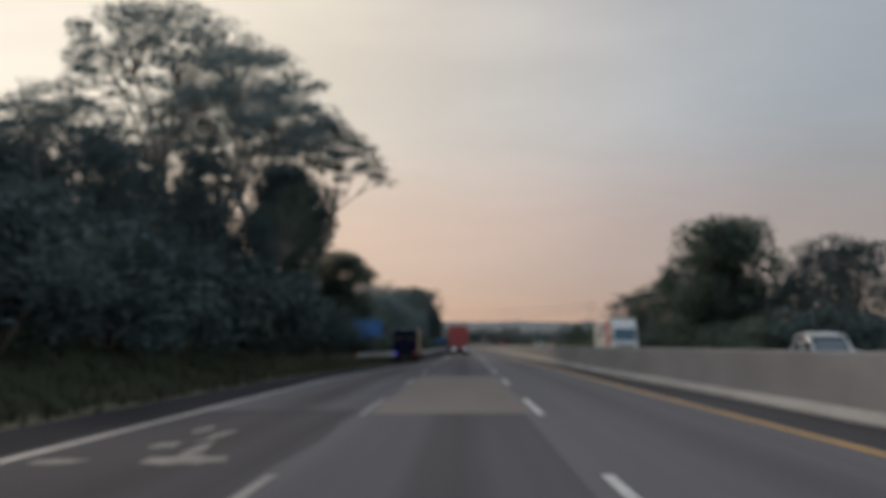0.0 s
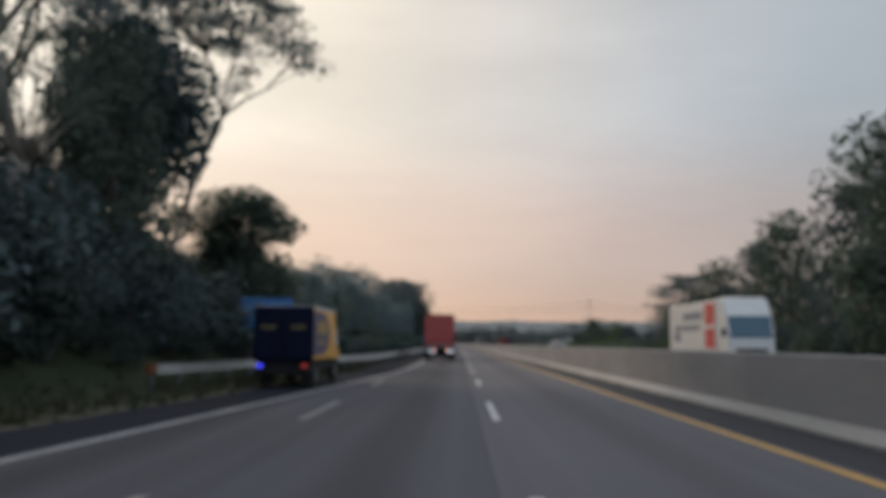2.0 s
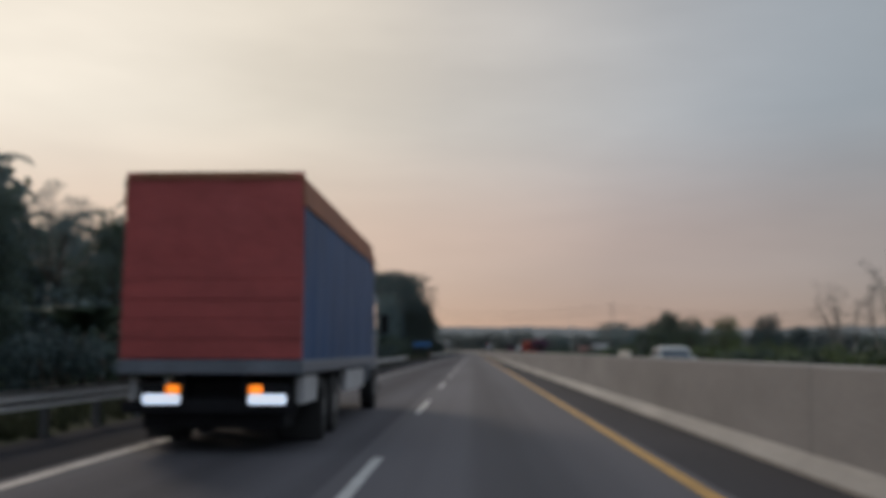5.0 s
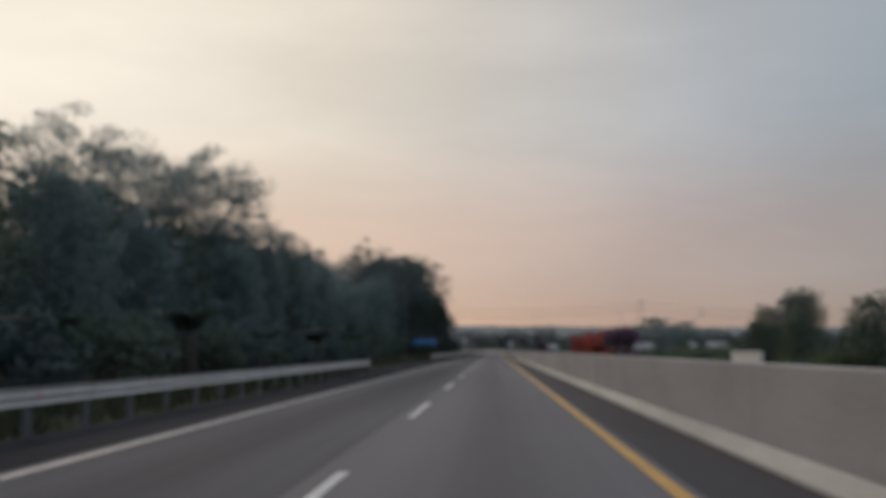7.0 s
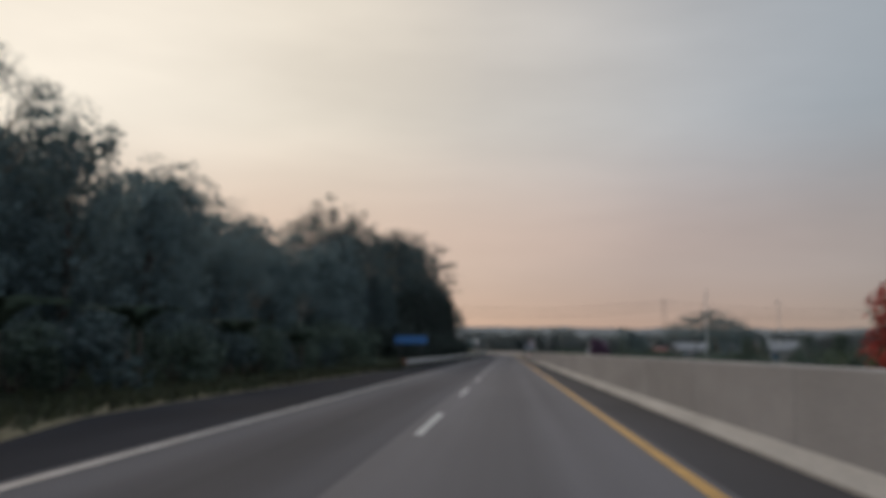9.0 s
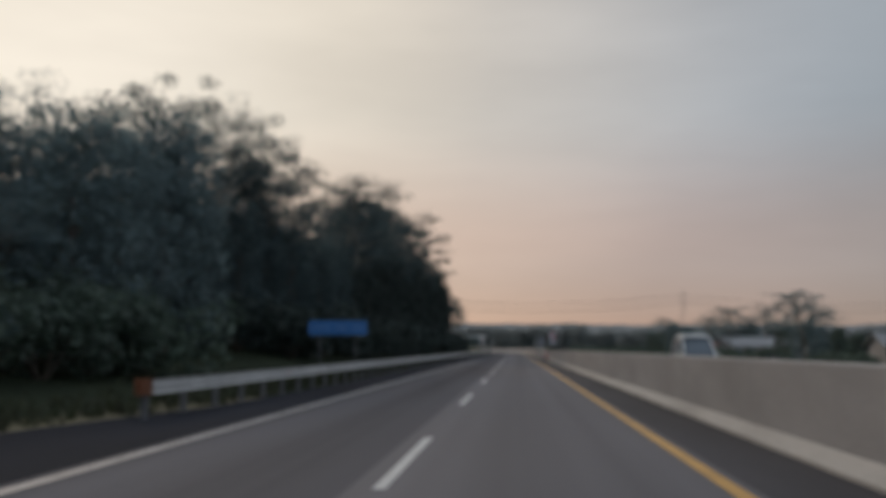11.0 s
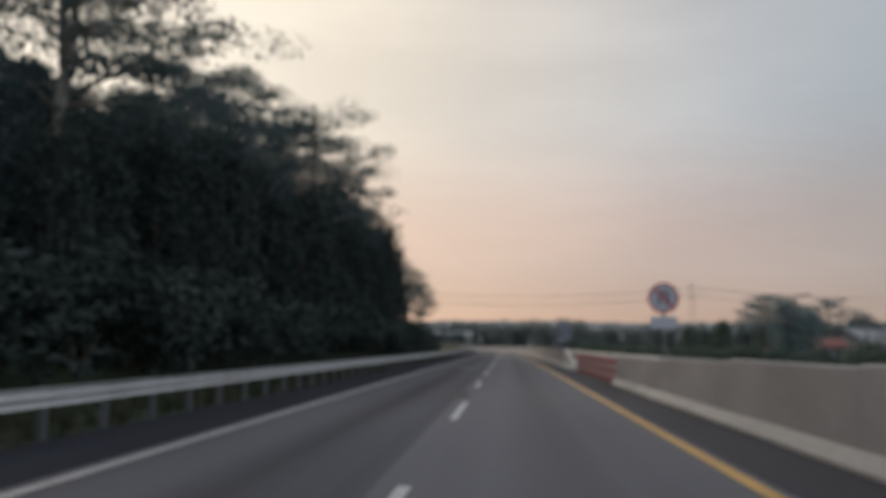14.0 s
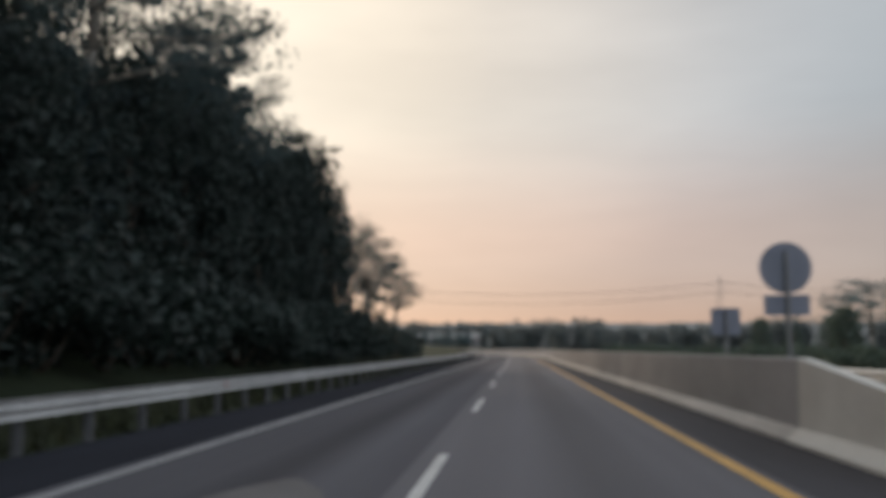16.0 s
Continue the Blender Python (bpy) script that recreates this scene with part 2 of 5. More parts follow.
def box(bm, x0, x1, y0, y1, z0, z1, bevel=0.0):
    made = bmesh.ops.create_cube(bm, size=1, matrix=Matrix.LocRotScale(
        ((x0 + x1) / 2, (y0 + y1) / 2, (z0 + z1) / 2), None, (x1 - x0, y1 - y0, z1 - z0)))
    if bevel:
        edges = {e for v in made["verts"] for e in v.link_edges}
        bmesh.ops.bevel(bm, geom=list(edges), offset=bevel, segments=2, affect="EDGES", profile=0.5)
    return bm


def tube(bm, a, b, r0, r1=None, n=8, caps=True):
    """A tapered round bar from a to b."""
    a, b = Vector(a), Vector(b)
    d = b - a
    q = d.to_track_quat("Z", "Y").to_matrix().to_4x4()
    bmesh.ops.create_cone(bm, cap_ends=caps, segments=n, radius1=r0, radius2=r0 if r1 is None else r1, depth=d.length,
                          matrix=Matrix.Translation((a + b) / 2) @ q)
    return bm


def prism(bm, outline, y0, y1):
    """A closed outline in x and z, drawn out from y0 to y1."""
    a = [bm.verts.new((x, y0, z)) for x, z in outline]
    b = [bm.verts.new((x, y1, z)) for x, z in outline]
    n = len(outline)
    for i in range(n):
        bm.faces.new((a[i], a[(i + 1) % n], b[(i + 1) % n], b[i]))
    bm.faces.new(a[::-1])
    bm.faces.new(b)
    bmesh.ops.recalc_face_normals(bm, faces=bm.faces)
    return bm


B = bmesh.new

# ---- the road's line: straight, then a long bend to the left ----
BEND, RADIUS = 470.0, 520.0


def along(s, x, z=0.0):
    if s <= BEND:
        return Vector((x, s, z))
    a = (s - BEND) / RADIUS
    return Vector((-RADIUS + (RADIUS + x) * math.cos(a), BEND + (RADIUS + x) * math.sin(a), z))


def heading(s):
    return 0.0 if s <= BEND else math.degrees((s - BEND) / RADIUS)


def stations(s0, s1, step=10.0):
    n = max(1, int(math.ceil((s1 - s0) / step)))
    return [s0 + (s1 - s0) * i / n for i in range(n + 1)]


def ribbon(name, x0, x1, s0, s1, z, mat, label, category, step=12.0):
    """A flat strip along the road; x0 and x1 may be functions of s."""
    bm = B()
    fx0 = x0 if callable(x0) else (lambda s: x0)
    fx1 = x1 if callable(x1) else (lambda s: x1)
    prev = None
    for s in stations(s0, s1, step):
        now = (bm.verts.new(along(s, fx0(s), z)), bm.verts.new(along(s, fx1(s), z)))
        if prev:
            bm.faces.new((prev[0], prev[1], now[1], now[0]))
        prev = now
    return tagged(new(name, finish(bm, name, mat)), label, category, kind="structure")


def ramp(v, a, b):
    k = min(1, max(0, (v - a) / (b - a)))
    return k * k * (3 - 2 * k)


def barrier_x(s):
    """The median barrier's line, a little further off at the start."""
    return 5.02 + 0.42 * (1 - ramp(s, 6, 44))


def yellow_x(s):
    return 3.38 + 0.20 * (1 - ramp(s, 6, 30))


def edge_left(s):
    """The left edge line: the third lane runs out between 30 and 78 m."""
    return -6.85 + (6.85 - 3.42) * min(1, max(0, (s - 32) / 48))


def shoulder_left(s):
    """The shoulder's outer edge, wider at the lay-by between the guardrails."""
    return edge_left(s) - 2.0 - 1.6 * ramp(s, 190, 200) * (1 - ramp(s, 236, 248))


def ground_z(x, y):
    z = -0.06
    bank = ramp(-x, 9.5, 20) * (3.2 * (1 - ramp(y, 70, 120)) + 0.8 * ramp(y, 95, 140) + 1.2 * ramp(y, 230, 300))
    bank *= 1 - 0.9 * ramp(-x, 40, 72)
    z += bank * (1 + 0.25 * noise.noise((x * 0.08, y * 0.08, 0)))
    z -= 0.7 * ramp(x, 18, 26)
    z += 0.25 * noise.noise((x * 0.15, y * 0.15, 3)) * (ramp(-x, 9, 14) + ramp(x, 19, 25))
    return z


def make_ground():
    xs = [-3000, -1200, -500, -250, -120, -70, -50] + [-42 + 2 * i for i in range(17)] + [-7, 0, 7, 16, 18] + [20 + 3 * i for i in range(12)] + [65, 90, 130, 250, 500, 1200, 3000]
    ys = [-1500, -400, -120, -60] + [-40 + 5 * i for i in range(120)] + [600, 700, 850, 1100, 1600, 3000, 4500]
    bm = B()
    grid = [[bm.verts.new((x, y, ground_z(x, y))) for x in xs] for y in ys]
    for r0, r1 in zip(grid, grid[1:]):
        for i in range(len(xs) - 1):
            bm.faces.new((r0[i], r0[i + 1], r1[i + 1], r1[i]))
    tagged(new("ground", finish(bm, "ground", GRASS, True)), "rough grass and weeds beside the motorway", "ground", kind="structure")


make_ground()
END = 900.0
ribbon("road", -0.3, lambda s: yellow_x(s) + 0.2, -60, END, 0.0, ASPHALT, "worn grey asphalt of the motorway lanes", "road", 6)
ribbon("road_slow_lane", lambda s: edge_left(s) - 0.25, -0.3, -60, END, 0.0, ASPHALT_SLOW, "darker asphalt of the slow lane", "road", 6)
ribbon("shoulder_outer", shoulder_left, lambda s: edge_left(s) - 0.25, -60, END, -0.004, SHOULDER, "dark asphalt hard shoulder", "shoulder", 6)
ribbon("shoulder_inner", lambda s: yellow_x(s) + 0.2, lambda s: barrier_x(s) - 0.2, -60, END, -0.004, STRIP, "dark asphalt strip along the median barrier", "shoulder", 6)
for s0, s1, soil in ((-60, 70, DRY), (186, 250, STRAW_DRY)):
    ribbon("verge", lambda s: shoulder_left(s) - 2.1 + 1.2 * math.sin(s * 0.05) ** 2, shoulder_left, s0, s1, -0.03, soil, "dry yellowish grass along the shoulder", "verge", 4)
ribbon("road_opposite", 9.2, 17.4, -60, END, -0.01, ASPHALT, "grey asphalt of the opposite carriageway", "road", 12)
ribbon("median_soil", lambda s: barrier_x(s) - 0.2, 9.2, -60, END, -0.02, DIRT, "bare soil and weeds of the median strip", "soil", 12)

ribbon("road_dark_stretch", lambda s: edge_left(s) - 0.25, lambda s: -3.55 + 0.06 * math.sin(s * 0.9), -60, 14.5, 0.003, ASPHALT_DARK, "dark asphalt of the ending lane", "road", 1.5)
ribbon("road_overlay", lambda s: -3.32 + 0.05 * math.sin(s), lambda s: -0.12 + 0.04 * math.sin(s * 1.7), 13.5, 34.2, 0.003, PATCHED, "brownish resurfaced stretch of the middle lane", "road", 1.5)
# sunlight through a gap in the trees, painted as a paler patch
ribbon("road_sun_patch", lambda s: -1.4 - 0.65 * math.sin((s - 349) / 5 * math.pi) ** 0.7, lambda s: -1.4 + 0.75 * math.sin((s - 349) / 5 * math.pi) ** 0.7, 349.05, 353.95, 0.003, SUN_PATCH, "pale patch of sunlight painted on the lane", "road", 0.7)
ribbon("road_repair", lambda s: -0.46 - 0.06 * math.sin(s * 4), lambda s: -0.06 + 0.06 * math.sin(s * 3), 318.9, 322.2, 0.003, TAR, "small dark tar repair on the lane", "road", 0.25)

# ---- markings ----
LINE = 0.006
ribbon("edge_line_left", lambda s: edge_left(s) - 0.09, lambda s: edge_left(s) + 0.09, -60, END, LINE, PAINT_E, "worn white edge line", "road marking", 6)
ribbon("edge_line_median", lambda s: yellow_x(s) - 0.09, lambda s: yellow_x(s) + 0.09, -60, END, LINE, PAINT_Y, "solid yellow edge line by the median", "road marking", 6)


def make_dashes():
    bm = B()
    box(bm, -0.065, 0.065, 0, 5.0, 0, 0.005)
    me = finish(bm, "lane_dash", PAINT_W)
    me2 = me.copy()
    me2.materials[0] = PAINT_WORN
    for k in range(-4, 50):
        s = 13.0 * k + 0.15
        ob = new("lane_dash", me)
        ob.matrix_world = pose(*along(s, 0, 0.002), 0, 0, heading(s))
        tagged(ob, "white dash of the lane line on asphalt", "lane dash", "lane dashes", "structure")
        if -40 < s < 70:
            ob = new("lane_dash", me2)
            ob.matrix_world = pose(*along(s, -3.45, 0.002))
            tagged(ob, "faded white dash of the ending lane", "lane dash", "faded lane dashes", "structure")
    for k in range(-4, 50):
        ob = new("lane_dash", me)
        s = 13.0 * k + 4
        ob.matrix_world = pose(*along(s, 13.0, -0.008), 0, 0, heading(s))
        tagged(ob, "white dash of the lane line on asphalt", "lane dash", "lane dashes opposite", "structure")


make_dashes()

# ---- median barriers ----
GAP0, GAP1, NOSE = 328.7, 346.8, 357.8            # the opening closed by the striped gate


def jersey(bm, length, top):
    """The wall above the foot."""
    o = [(-0.108, 0.19), (-0.085, top - 0.03), (-0.06, top), (0.06, top), (0.085, top - 0.03), (0.108, 0.19)]
    return prism(bm, o, 0.012, length - 0.012)


def jersey_foot(bm, length):
    """The sloping foot, drawn in a paler concrete than the wall."""
    o = [(-0.30, 0), (-0.30, 0.05), (-0.11, 0.21), (0.11, 0.21), (0.30, 0.05), (0.30, 0)]
    return prism(bm, o, 0.008, length - 0.008)


def make_barrier(name, top, label, gap=False):
    t = thing(name, label, "barrier", kind="structure")
    seg = 6.0
    me = finish(jersey(B(), seg, top), "segment", CONCRETE)
    mf = finish(jersey_foot(B(), seg), "foot", CONCRETE_F)
    s = -48.0
    while s < END - seg:
        if not (gap and 300 <= s < NOSE):
            lean = math.degrees(math.atan2(barrier_x(s) - barrier_x(s + seg), seg))
            m = pose(*along(s, barrier_x(s)), 0, 0, heading(s + seg / 2) + lean)
            share("segment", me, t, m)
            share("foot", mf, t, m)
        s += seg
    return t


near = make_barrier("median_barrier", 1.19, "grey concrete barrier wall with a sloping foot", True)


def make_nose():
    """The sloped end of the wall at the opening: full height, falling fast, then a low toe."""
    bm = B()
    rings = []
    for y, top in ((NOSE, 1.19), (NOSE - 7.4, 0.40), (GAP1 + 0.35, 0.28)):
        o = [(-0.30, 0), (-0.30, 0.05), (-0.11, 0.21), (-0.085, top), (0.085, top), (0.11, 0.21), (0.30, 0.05), (0.30, 0)]
        rings.append([bm.verts.new((x, y - NOSE, z)) for x, z in o])
    for a, b in zip(rings, rings[1:]):
        for k in range(8):
            bm.faces.new((a[k], a[(k + 1) % 8], b[(k + 1) % 8], b[k]))
    bm.faces.new(rings[0])
    bm.faces.new(rings[-1][::-1])
    bmesh.ops.recalc_face_normals(bm, faces=bm.faces)
    ob = part("nose", bm, CONCRETE_L, near, "pale sloped concrete end")
    ob.matrix_basis = pose(5.02, NOSE, 0)


make_nose()
for s0, s1, top in ((300.0, 306.0, 1.165), (306.0, 312.0, 1.13), (312.0, 318.0, 1.085), (318.0, GAP0, 1.03), (NOSE, 360.0, 1.19)):
    share("segment", finish(jersey(B(), s1 - s0, top), "segment", CONCRETE), near, pose(5.02, s0, 0))
    share("foot", finish(jersey_foot(B(), s1 - s0), "foot", CONCRETE_F), near, pose(5.02, s0, 0))

# ---- steel guardrail ----
def w_profile():
    pts = []
    for i in range(13):
        z = -0.14 + 0.28 * i / 12
        pts.append((0.04 * math.cos(i / 12 * 4 * math.pi), z))
    return pts


def rail_left(s):
    return -5.45 - 4.0 * (1 - ramp(s, 58, 92)) if s < 150 else -5.45


def make_guardrail(s0, s1, label, rail_x, side=1, up=0.0):
    t = thing("guardrail", label, "guardrail", kind="structure")
    pts = w_profile()

    def beam(bm, length):
        rows = []
        for y in (0, length):
            rows.append([bm.verts.new((x, y, z + 0.60)) for x, z in pts] + [bm.verts.new((x - 0.008, y, z + 0.60)) for x, z in pts[::-1]])
        n = len(rows[0])
        for i in range(n):
            bm.faces.new((rows[0][i], rows[0][(i + 1) % n], rows[1][(i + 1) % n], rows[1][i]))
        bm.faces.new(rows[0][::-1])
        bm.faces.new(rows[1])
        bmesh.ops.recalc_face_normals(bm, faces=bm.faces)
        return bm

    me = finish(beam(B(), 4.02), "rail", GALV)
    mp = finish(box(B(), -0.05, 0.05, -0.06, 0.06, -0.4, 0.72), "post", POST)
    mb = finish(box(B(), -0.05, 0.07, -0.05, 0.05, 0.48, 0.72), "spacer", POST)
    mr = finish(box(B(), 0.041, 0.05, -0.05, 0.05, 0.56, 0.64), "reflector", REFLECT)
    s, i = s0, 0
    while s < s1 - 0.1:
        a, b = along(s, rail_x(s)), along(s + 4, rail_x(s + 4))
        rz = math.degrees(math.atan2(-(b.x - a.x), b.y - a.y))
        share("rail", me, t, pose(*a, 0, 0, rz))
        for h in (0, 2):
            p = a.lerp(b, h / 4)
            share("post", mp, t, pose(p.x - 0.15 * side, p.y, 0, 0, 0, rz))
            share("spacer", mb, t, pose(p.x - 0.10 * side, p.y, 0, 0, 0, rz))
        if i % 4 == 2:
            share("reflector", mr, t, pose(*a.lerp(b, 0.5), 0, 0, rz))
        s += 4
        i += 1
    for o in t.children:
        o.location.z += up
    for s, sign in ((s0, -1), (s1, 1)):
        bm = B()
        prev = None
        for k in range(9):
            a = math.pi * k / 8
            ring = [bm.verts.new((-0.17 + 0.17 * math.cos(a), sign * 0.22 * math.sin(a), z)) for z in (0.44, 0.76)]
            if prev:
                bm.faces.new((prev[0], prev[1], ring[1], ring[0]))
            prev = ring
        bmesh.ops.solidify(bm, geom=bm.faces[:], thickness=0.008)
        ob = part("end_piece", bm, RUSTY, t, "rounded orange-painted end piece")
        ob.matrix_basis = pose(*along(s, rail_x(s)), 0, 0, heading(s))
    return t


REFLECT = material("red_reflector", (0.5, 0.05, 0.03), 0.3, vary=0.1)
RUSTY = material("orange_end_paint", (0.24, 0.10, 0.05), 0.6, vary=0.3, scale=4)
make_guardrail(62, 190, "galvanised steel guardrail on posts beside the shoulder", rail_left)
make_guardrail(242, 590, "galvanised steel guardrail on posts below the trees", rail_left)
make_guardrail(150, 590, "galvanised steel guardrail on the far side of the median", lambda s: 8.7, -1, 0.10)


# ---- trees ----
def leaf_cloud(bm, centre, radius, count, size, rng, flat=1.0, shell=0.55):
    """Loose bent leaves filling the outer part of a clump."""
    cx, cy, cz = centre
    for _ in range(count):
        while True:
            p = Vector((rng.uniform(-1, 1), rng.uniform(-1, 1), rng.uniform(-1, 1)))
            if shell * rng.random() < p.length < 1:
                break
        c = Vector((cx + p.x * radius, cy + p.y * radius, cz + p.z * radius * flat))
        n = (p + Vector((rng.uniform(-1, 1), rng.uniform(-1, 1), rng.uniform(-0.4, 1.2)))).normalized()
        u = n.orthogonal().normalized()
        w = n.cross(u)
        a = rng.uniform(0, 6.283)
        u, w = u * math.cos(a) + w * math.sin(a), w * math.cos(a) - u * math.sin(a)
        l, b = size * rng.uniform(0.6, 1.3), size * rng.uniform(0.3, 0.55)
        v = [bm.verts.new(c - u * l * 0.5), bm.verts.new(c + w * b * 0.5 + n * b * 0.2), bm.verts.new(c + u * l * 0.5), bm.verts.new(c - w * b * 0.5 + n * b * 0.2)]
        bm.faces.new(v)


def limb(bm, a, b, r0, r1, rng, n=6):
    """A slightly crooked branch."""
    a, b = Vector(a), Vector(b)
    mid = a.lerp(b, 0.5) + Vector((rng.uniform(-1, 1), rng.uniform(-1, 1), rng.uniform(0, 1))) * (b - a).length * 0.08
    tube(bm, a, mid, r0, (r0 + r1) / 2, n)
    tube(bm, mid, b, (r0 + r1) / 2, r1, n)


def tree_proto(kind, seed):
    """Trunk and crown meshes of one kind of tree, about one unit of ten metres high."""
    rng = random.Random(seed)
    wood, crown = B(), B()
    if kind == "layered":            # tall, flat feathery tiers on long limbs, much sky between
        H = 10.0
        lean = Vector((rng.uniform(-0.5, 0.9), rng.uniform(-0.5, 0.5), 0))
        top = Vector((lean.x, lean.y, H * 0.90))
        limb(wood, (0, 0, -0.3), top * 0.55, 0.17, 0.11, rng, 8)
        limb(wood, top * 0.55, top, 0.11, 0.04, rng, 7)
        for i in range(18):
            h = 0.46 + 0.52 * i / 17
            a = i * 2.4 + rng.uniform(-0.4, 0.4)
            reach = 3.0 * (1 - abs(h - 0.66) * 1.75) + rng.uniform(-0.4, 0.7)
            base = top * min(0.96, h * 0.93)
            tip = base + Vector((math.cos(a) * reach, math.sin(a) * reach, reach * rng.uniform(0.16, 0.42)))
            limb(wood, base, tip, 0.045, 0.012, rng, 5)
            for k in range(4):
                c = base.lerp(tip, 0.45 + 0.19 * k) + Vector((rng.uniform(-0.5, 0.5), rng.uniform(-0.5, 0.5), 0.10 + rng.uniform(-0.06, 0.06)))
                leaf_cloud(crown, c, rng.uniform(0.6, 1.15), 104, 0.142, rng, 0.30, 0.0)
    elif kind == "umbrella":         # bare leaning stem, wide flat canopy high up
        fork = Vector((0.5, 0.1, 4.4))
        limb(wood, (-0.3, 0, -0.3), fork, 0.17, 0.12, rng, 8)
        ends = []
        for i in range(6):
            a = i * 1.05 + rng.uniform(-0.25, 0.25)
            ends.append(fork + Vector((math.cos(a) * rng.uniform(0.8, 1.5), math.sin(a) * rng.uniform(0.8, 1.5), rng.uniform(1.9, 3.0))))
            limb(wood, fork, ends[-1], 0.075, 0.045, rng, 6)
        for i in range(62):
            q, a = math.sqrt((i + 0.5) / 62), i * 2.4
            reach = 3.5 * q + rng.uniform(-0.3, 0.3)
            c = Vector((fork.x + math.cos(a) * reach, fork.y + math.sin(a) * reach, 9.75 - 2.7 * q ** 2.2 - (1.15 if i % 3 == 0 else 0.0) + rng.uniform(-0.3, 0.2)))
            start = min(ends, key=lambda e: (e - c).length)
            limb(wood, start, c, 0.026, 0.008, rng, 4)
            leaf_cloud(crown, c, rng.uniform(0.55, 1.0), 135, 0.165, rng, 0.30, 0.0)
    elif kind == "leaning":          # slender stem leaning over the road, small flat crown at its end
        fork = Vector((1.35, 1.0, 5.6))
        limb(wood, (0, 0, -0.3), fork * 0.5 + Vector((-0.12, 0, 0.1)), 0.085, 0.075, rng, 8)
        limb(wood, fork * 0.5 + Vector((-0.12, 0, 0.1)), fork, 0.075, 0.058, rng, 8)
        ends = [fork + Vector(v) for v in ((0.5, 0.4, 1.1), (-0.5, 0.2, 1.7), (0.1, 0.7, 2.0), (0.9, 0.8, 0.9))]
        for e in ends:
            limb(wood, fork, e, 0.045, 0.025, rng, 6)
        for i in range(56):
            q, a = math.sqrt((i + 0.5) / 56), i * 2.4
            c = Vector((fork.x - 0.15 + math.cos(a) * 2.4 * q, fork.y + 0.4 + math.sin(a) * 2.2 * q, 9.7 - 1.9 * q ** 2 - 0.7 * math.cos(a) * q + rng.uniform(-0.3, 0.2)))
            start = min(ends, key=lambda e: (e - c).length)
            limb(wood, start, c, 0.02, 0.007, rng, 4)
            leaf_cloud(crown, c, rng.uniform(0.4, 0.75), 95, 0.15, rng, 0.30, 0.0)
    elif kind == "feathery":         # rounded open crown of fine leaves, sky showing all through
        limb(wood, (0, 0, -0.3), (0.2, 0, 4.6), 0.19, 0.13, rng, 8)
        for i in range(46):
            a, e = i * 2.4, rng.uniform(-0.35, 1.0)
            rr = rng.uniform(0.55, 1.0)
            c = Vector((math.cos(a) * math.sqrt(max(0.0, 1 - e * e)) * 2.9 * rr, math.sin(a) * math.sqrt(max(0.0, 1 - e * e)) * 2.9 * rr, 6.4 + e * 3.0 * rr))
            if i % 2 == 0:
                limb(wood, (0.2, 0, 4.4), c, 0.05, 0.01, rng, 5)
            leaf_cloud(crown, c, rng.uniform(0.5, 0.95), 105, 0.137, rng, 0.5, 0.0)
    elif kind in ("dense", "mass"):  # full rounded crown down to the shrubs; mass: broader leaves, for the inside of a wood
        limb(wood, (0, 0, -0.3), (0.1, 0, 6.5), 0.24, 0.10, rng, 8)
        count, size = (122, 0.40) if kind == "dense" else (55, 0.66)
        for i in range(28):
            a, h = i * 2.4, 1.2 + 8.2 * (i / 27)
            w = 2.7 * math.sin(math.pi * min(0.97, (h + 1.6) / 11.6)) ** 0.6
            c = Vector((math.cos(a) * w * 0.64, math.sin(a) * w * 0.64, h))
            if i % 2:
                limb(wood, (0.1, 0, max(1.5, h - 1.8)), c, 0.05, 0.015, rng, 5)
            leaf_cloud(crown, c, rng.uniform(0.9, 1.35), count, size, rng, 0.8, 0.5)
            if kind == "dense" and i > 12:      # loose sprays that break up the outline
                q = c + Vector((math.cos(a) * 0.75, math.sin(a) * 0.75, rng.uniform(0.3, 0.8)))
                leaf_cloud(crown, q, rng.uniform(0.35, 0.6), 34, 0.22, rng, 0.6, 0.1)
    elif kind == "round":            # a compact ball-topped tree with a lumpy outline
        limb(wood, (0, 0, -0.3), (0.05, 0.05, 5.0), 0.26, 0.15, rng, 8)
        centre, half, square = (5.7, 3.2, 0.72) if seed % 2 == hash_seed(kind) % 2 else (6.7, 2.3, 1.05)      # the other variant stands on a longer stem
        for i in range(52):
            p = Vector((rng.gauss(0, 1), rng.gauss(0, 1), rng.gauss(0, 1))).normalized() 
            p = Vector([math.copysign(abs(v) ** square, v) for v in p]) * (1.0 if i < 36 else rng.uniform(0.1, 0.7))
            c = Vector((p.x * 2.05, p.y * 2.05, centre + p.z * half))
            limb(wood, (0.05, 0.05, 3.6), c, 0.06, 0.015, rng, 5)
            leaf_cloud(crown, c, rng.uniform(0.9, 1.25), 210, 0.33, rng, 0.9, 0.4)
    elif kind == "thin":             # airy, nearly bare twigs
        for i in range(4):
            a = i * 1.6
            base = Vector((0.15 * math.cos(a), 0.15 * math.sin(a), 0))
            tip = Vector((1.6 * math.cos(a), 1.6 * math.sin(a), 7.5 + rng.uniform(-1, 1)))
            limb(wood, base, tip, 0.12, 0.04, rng, 6)
            for k in range(7):
                p = base.lerp(tip, 0.4 + 0.09 * k)
                q = p + Vector((rng.uniform(-1.6, 1.6), rng.uniform(-1.6, 1.6), rng.uniform(0.6, 2.2)))
                limb(wood, p, q, 0.03, 0.008, rng, 4)
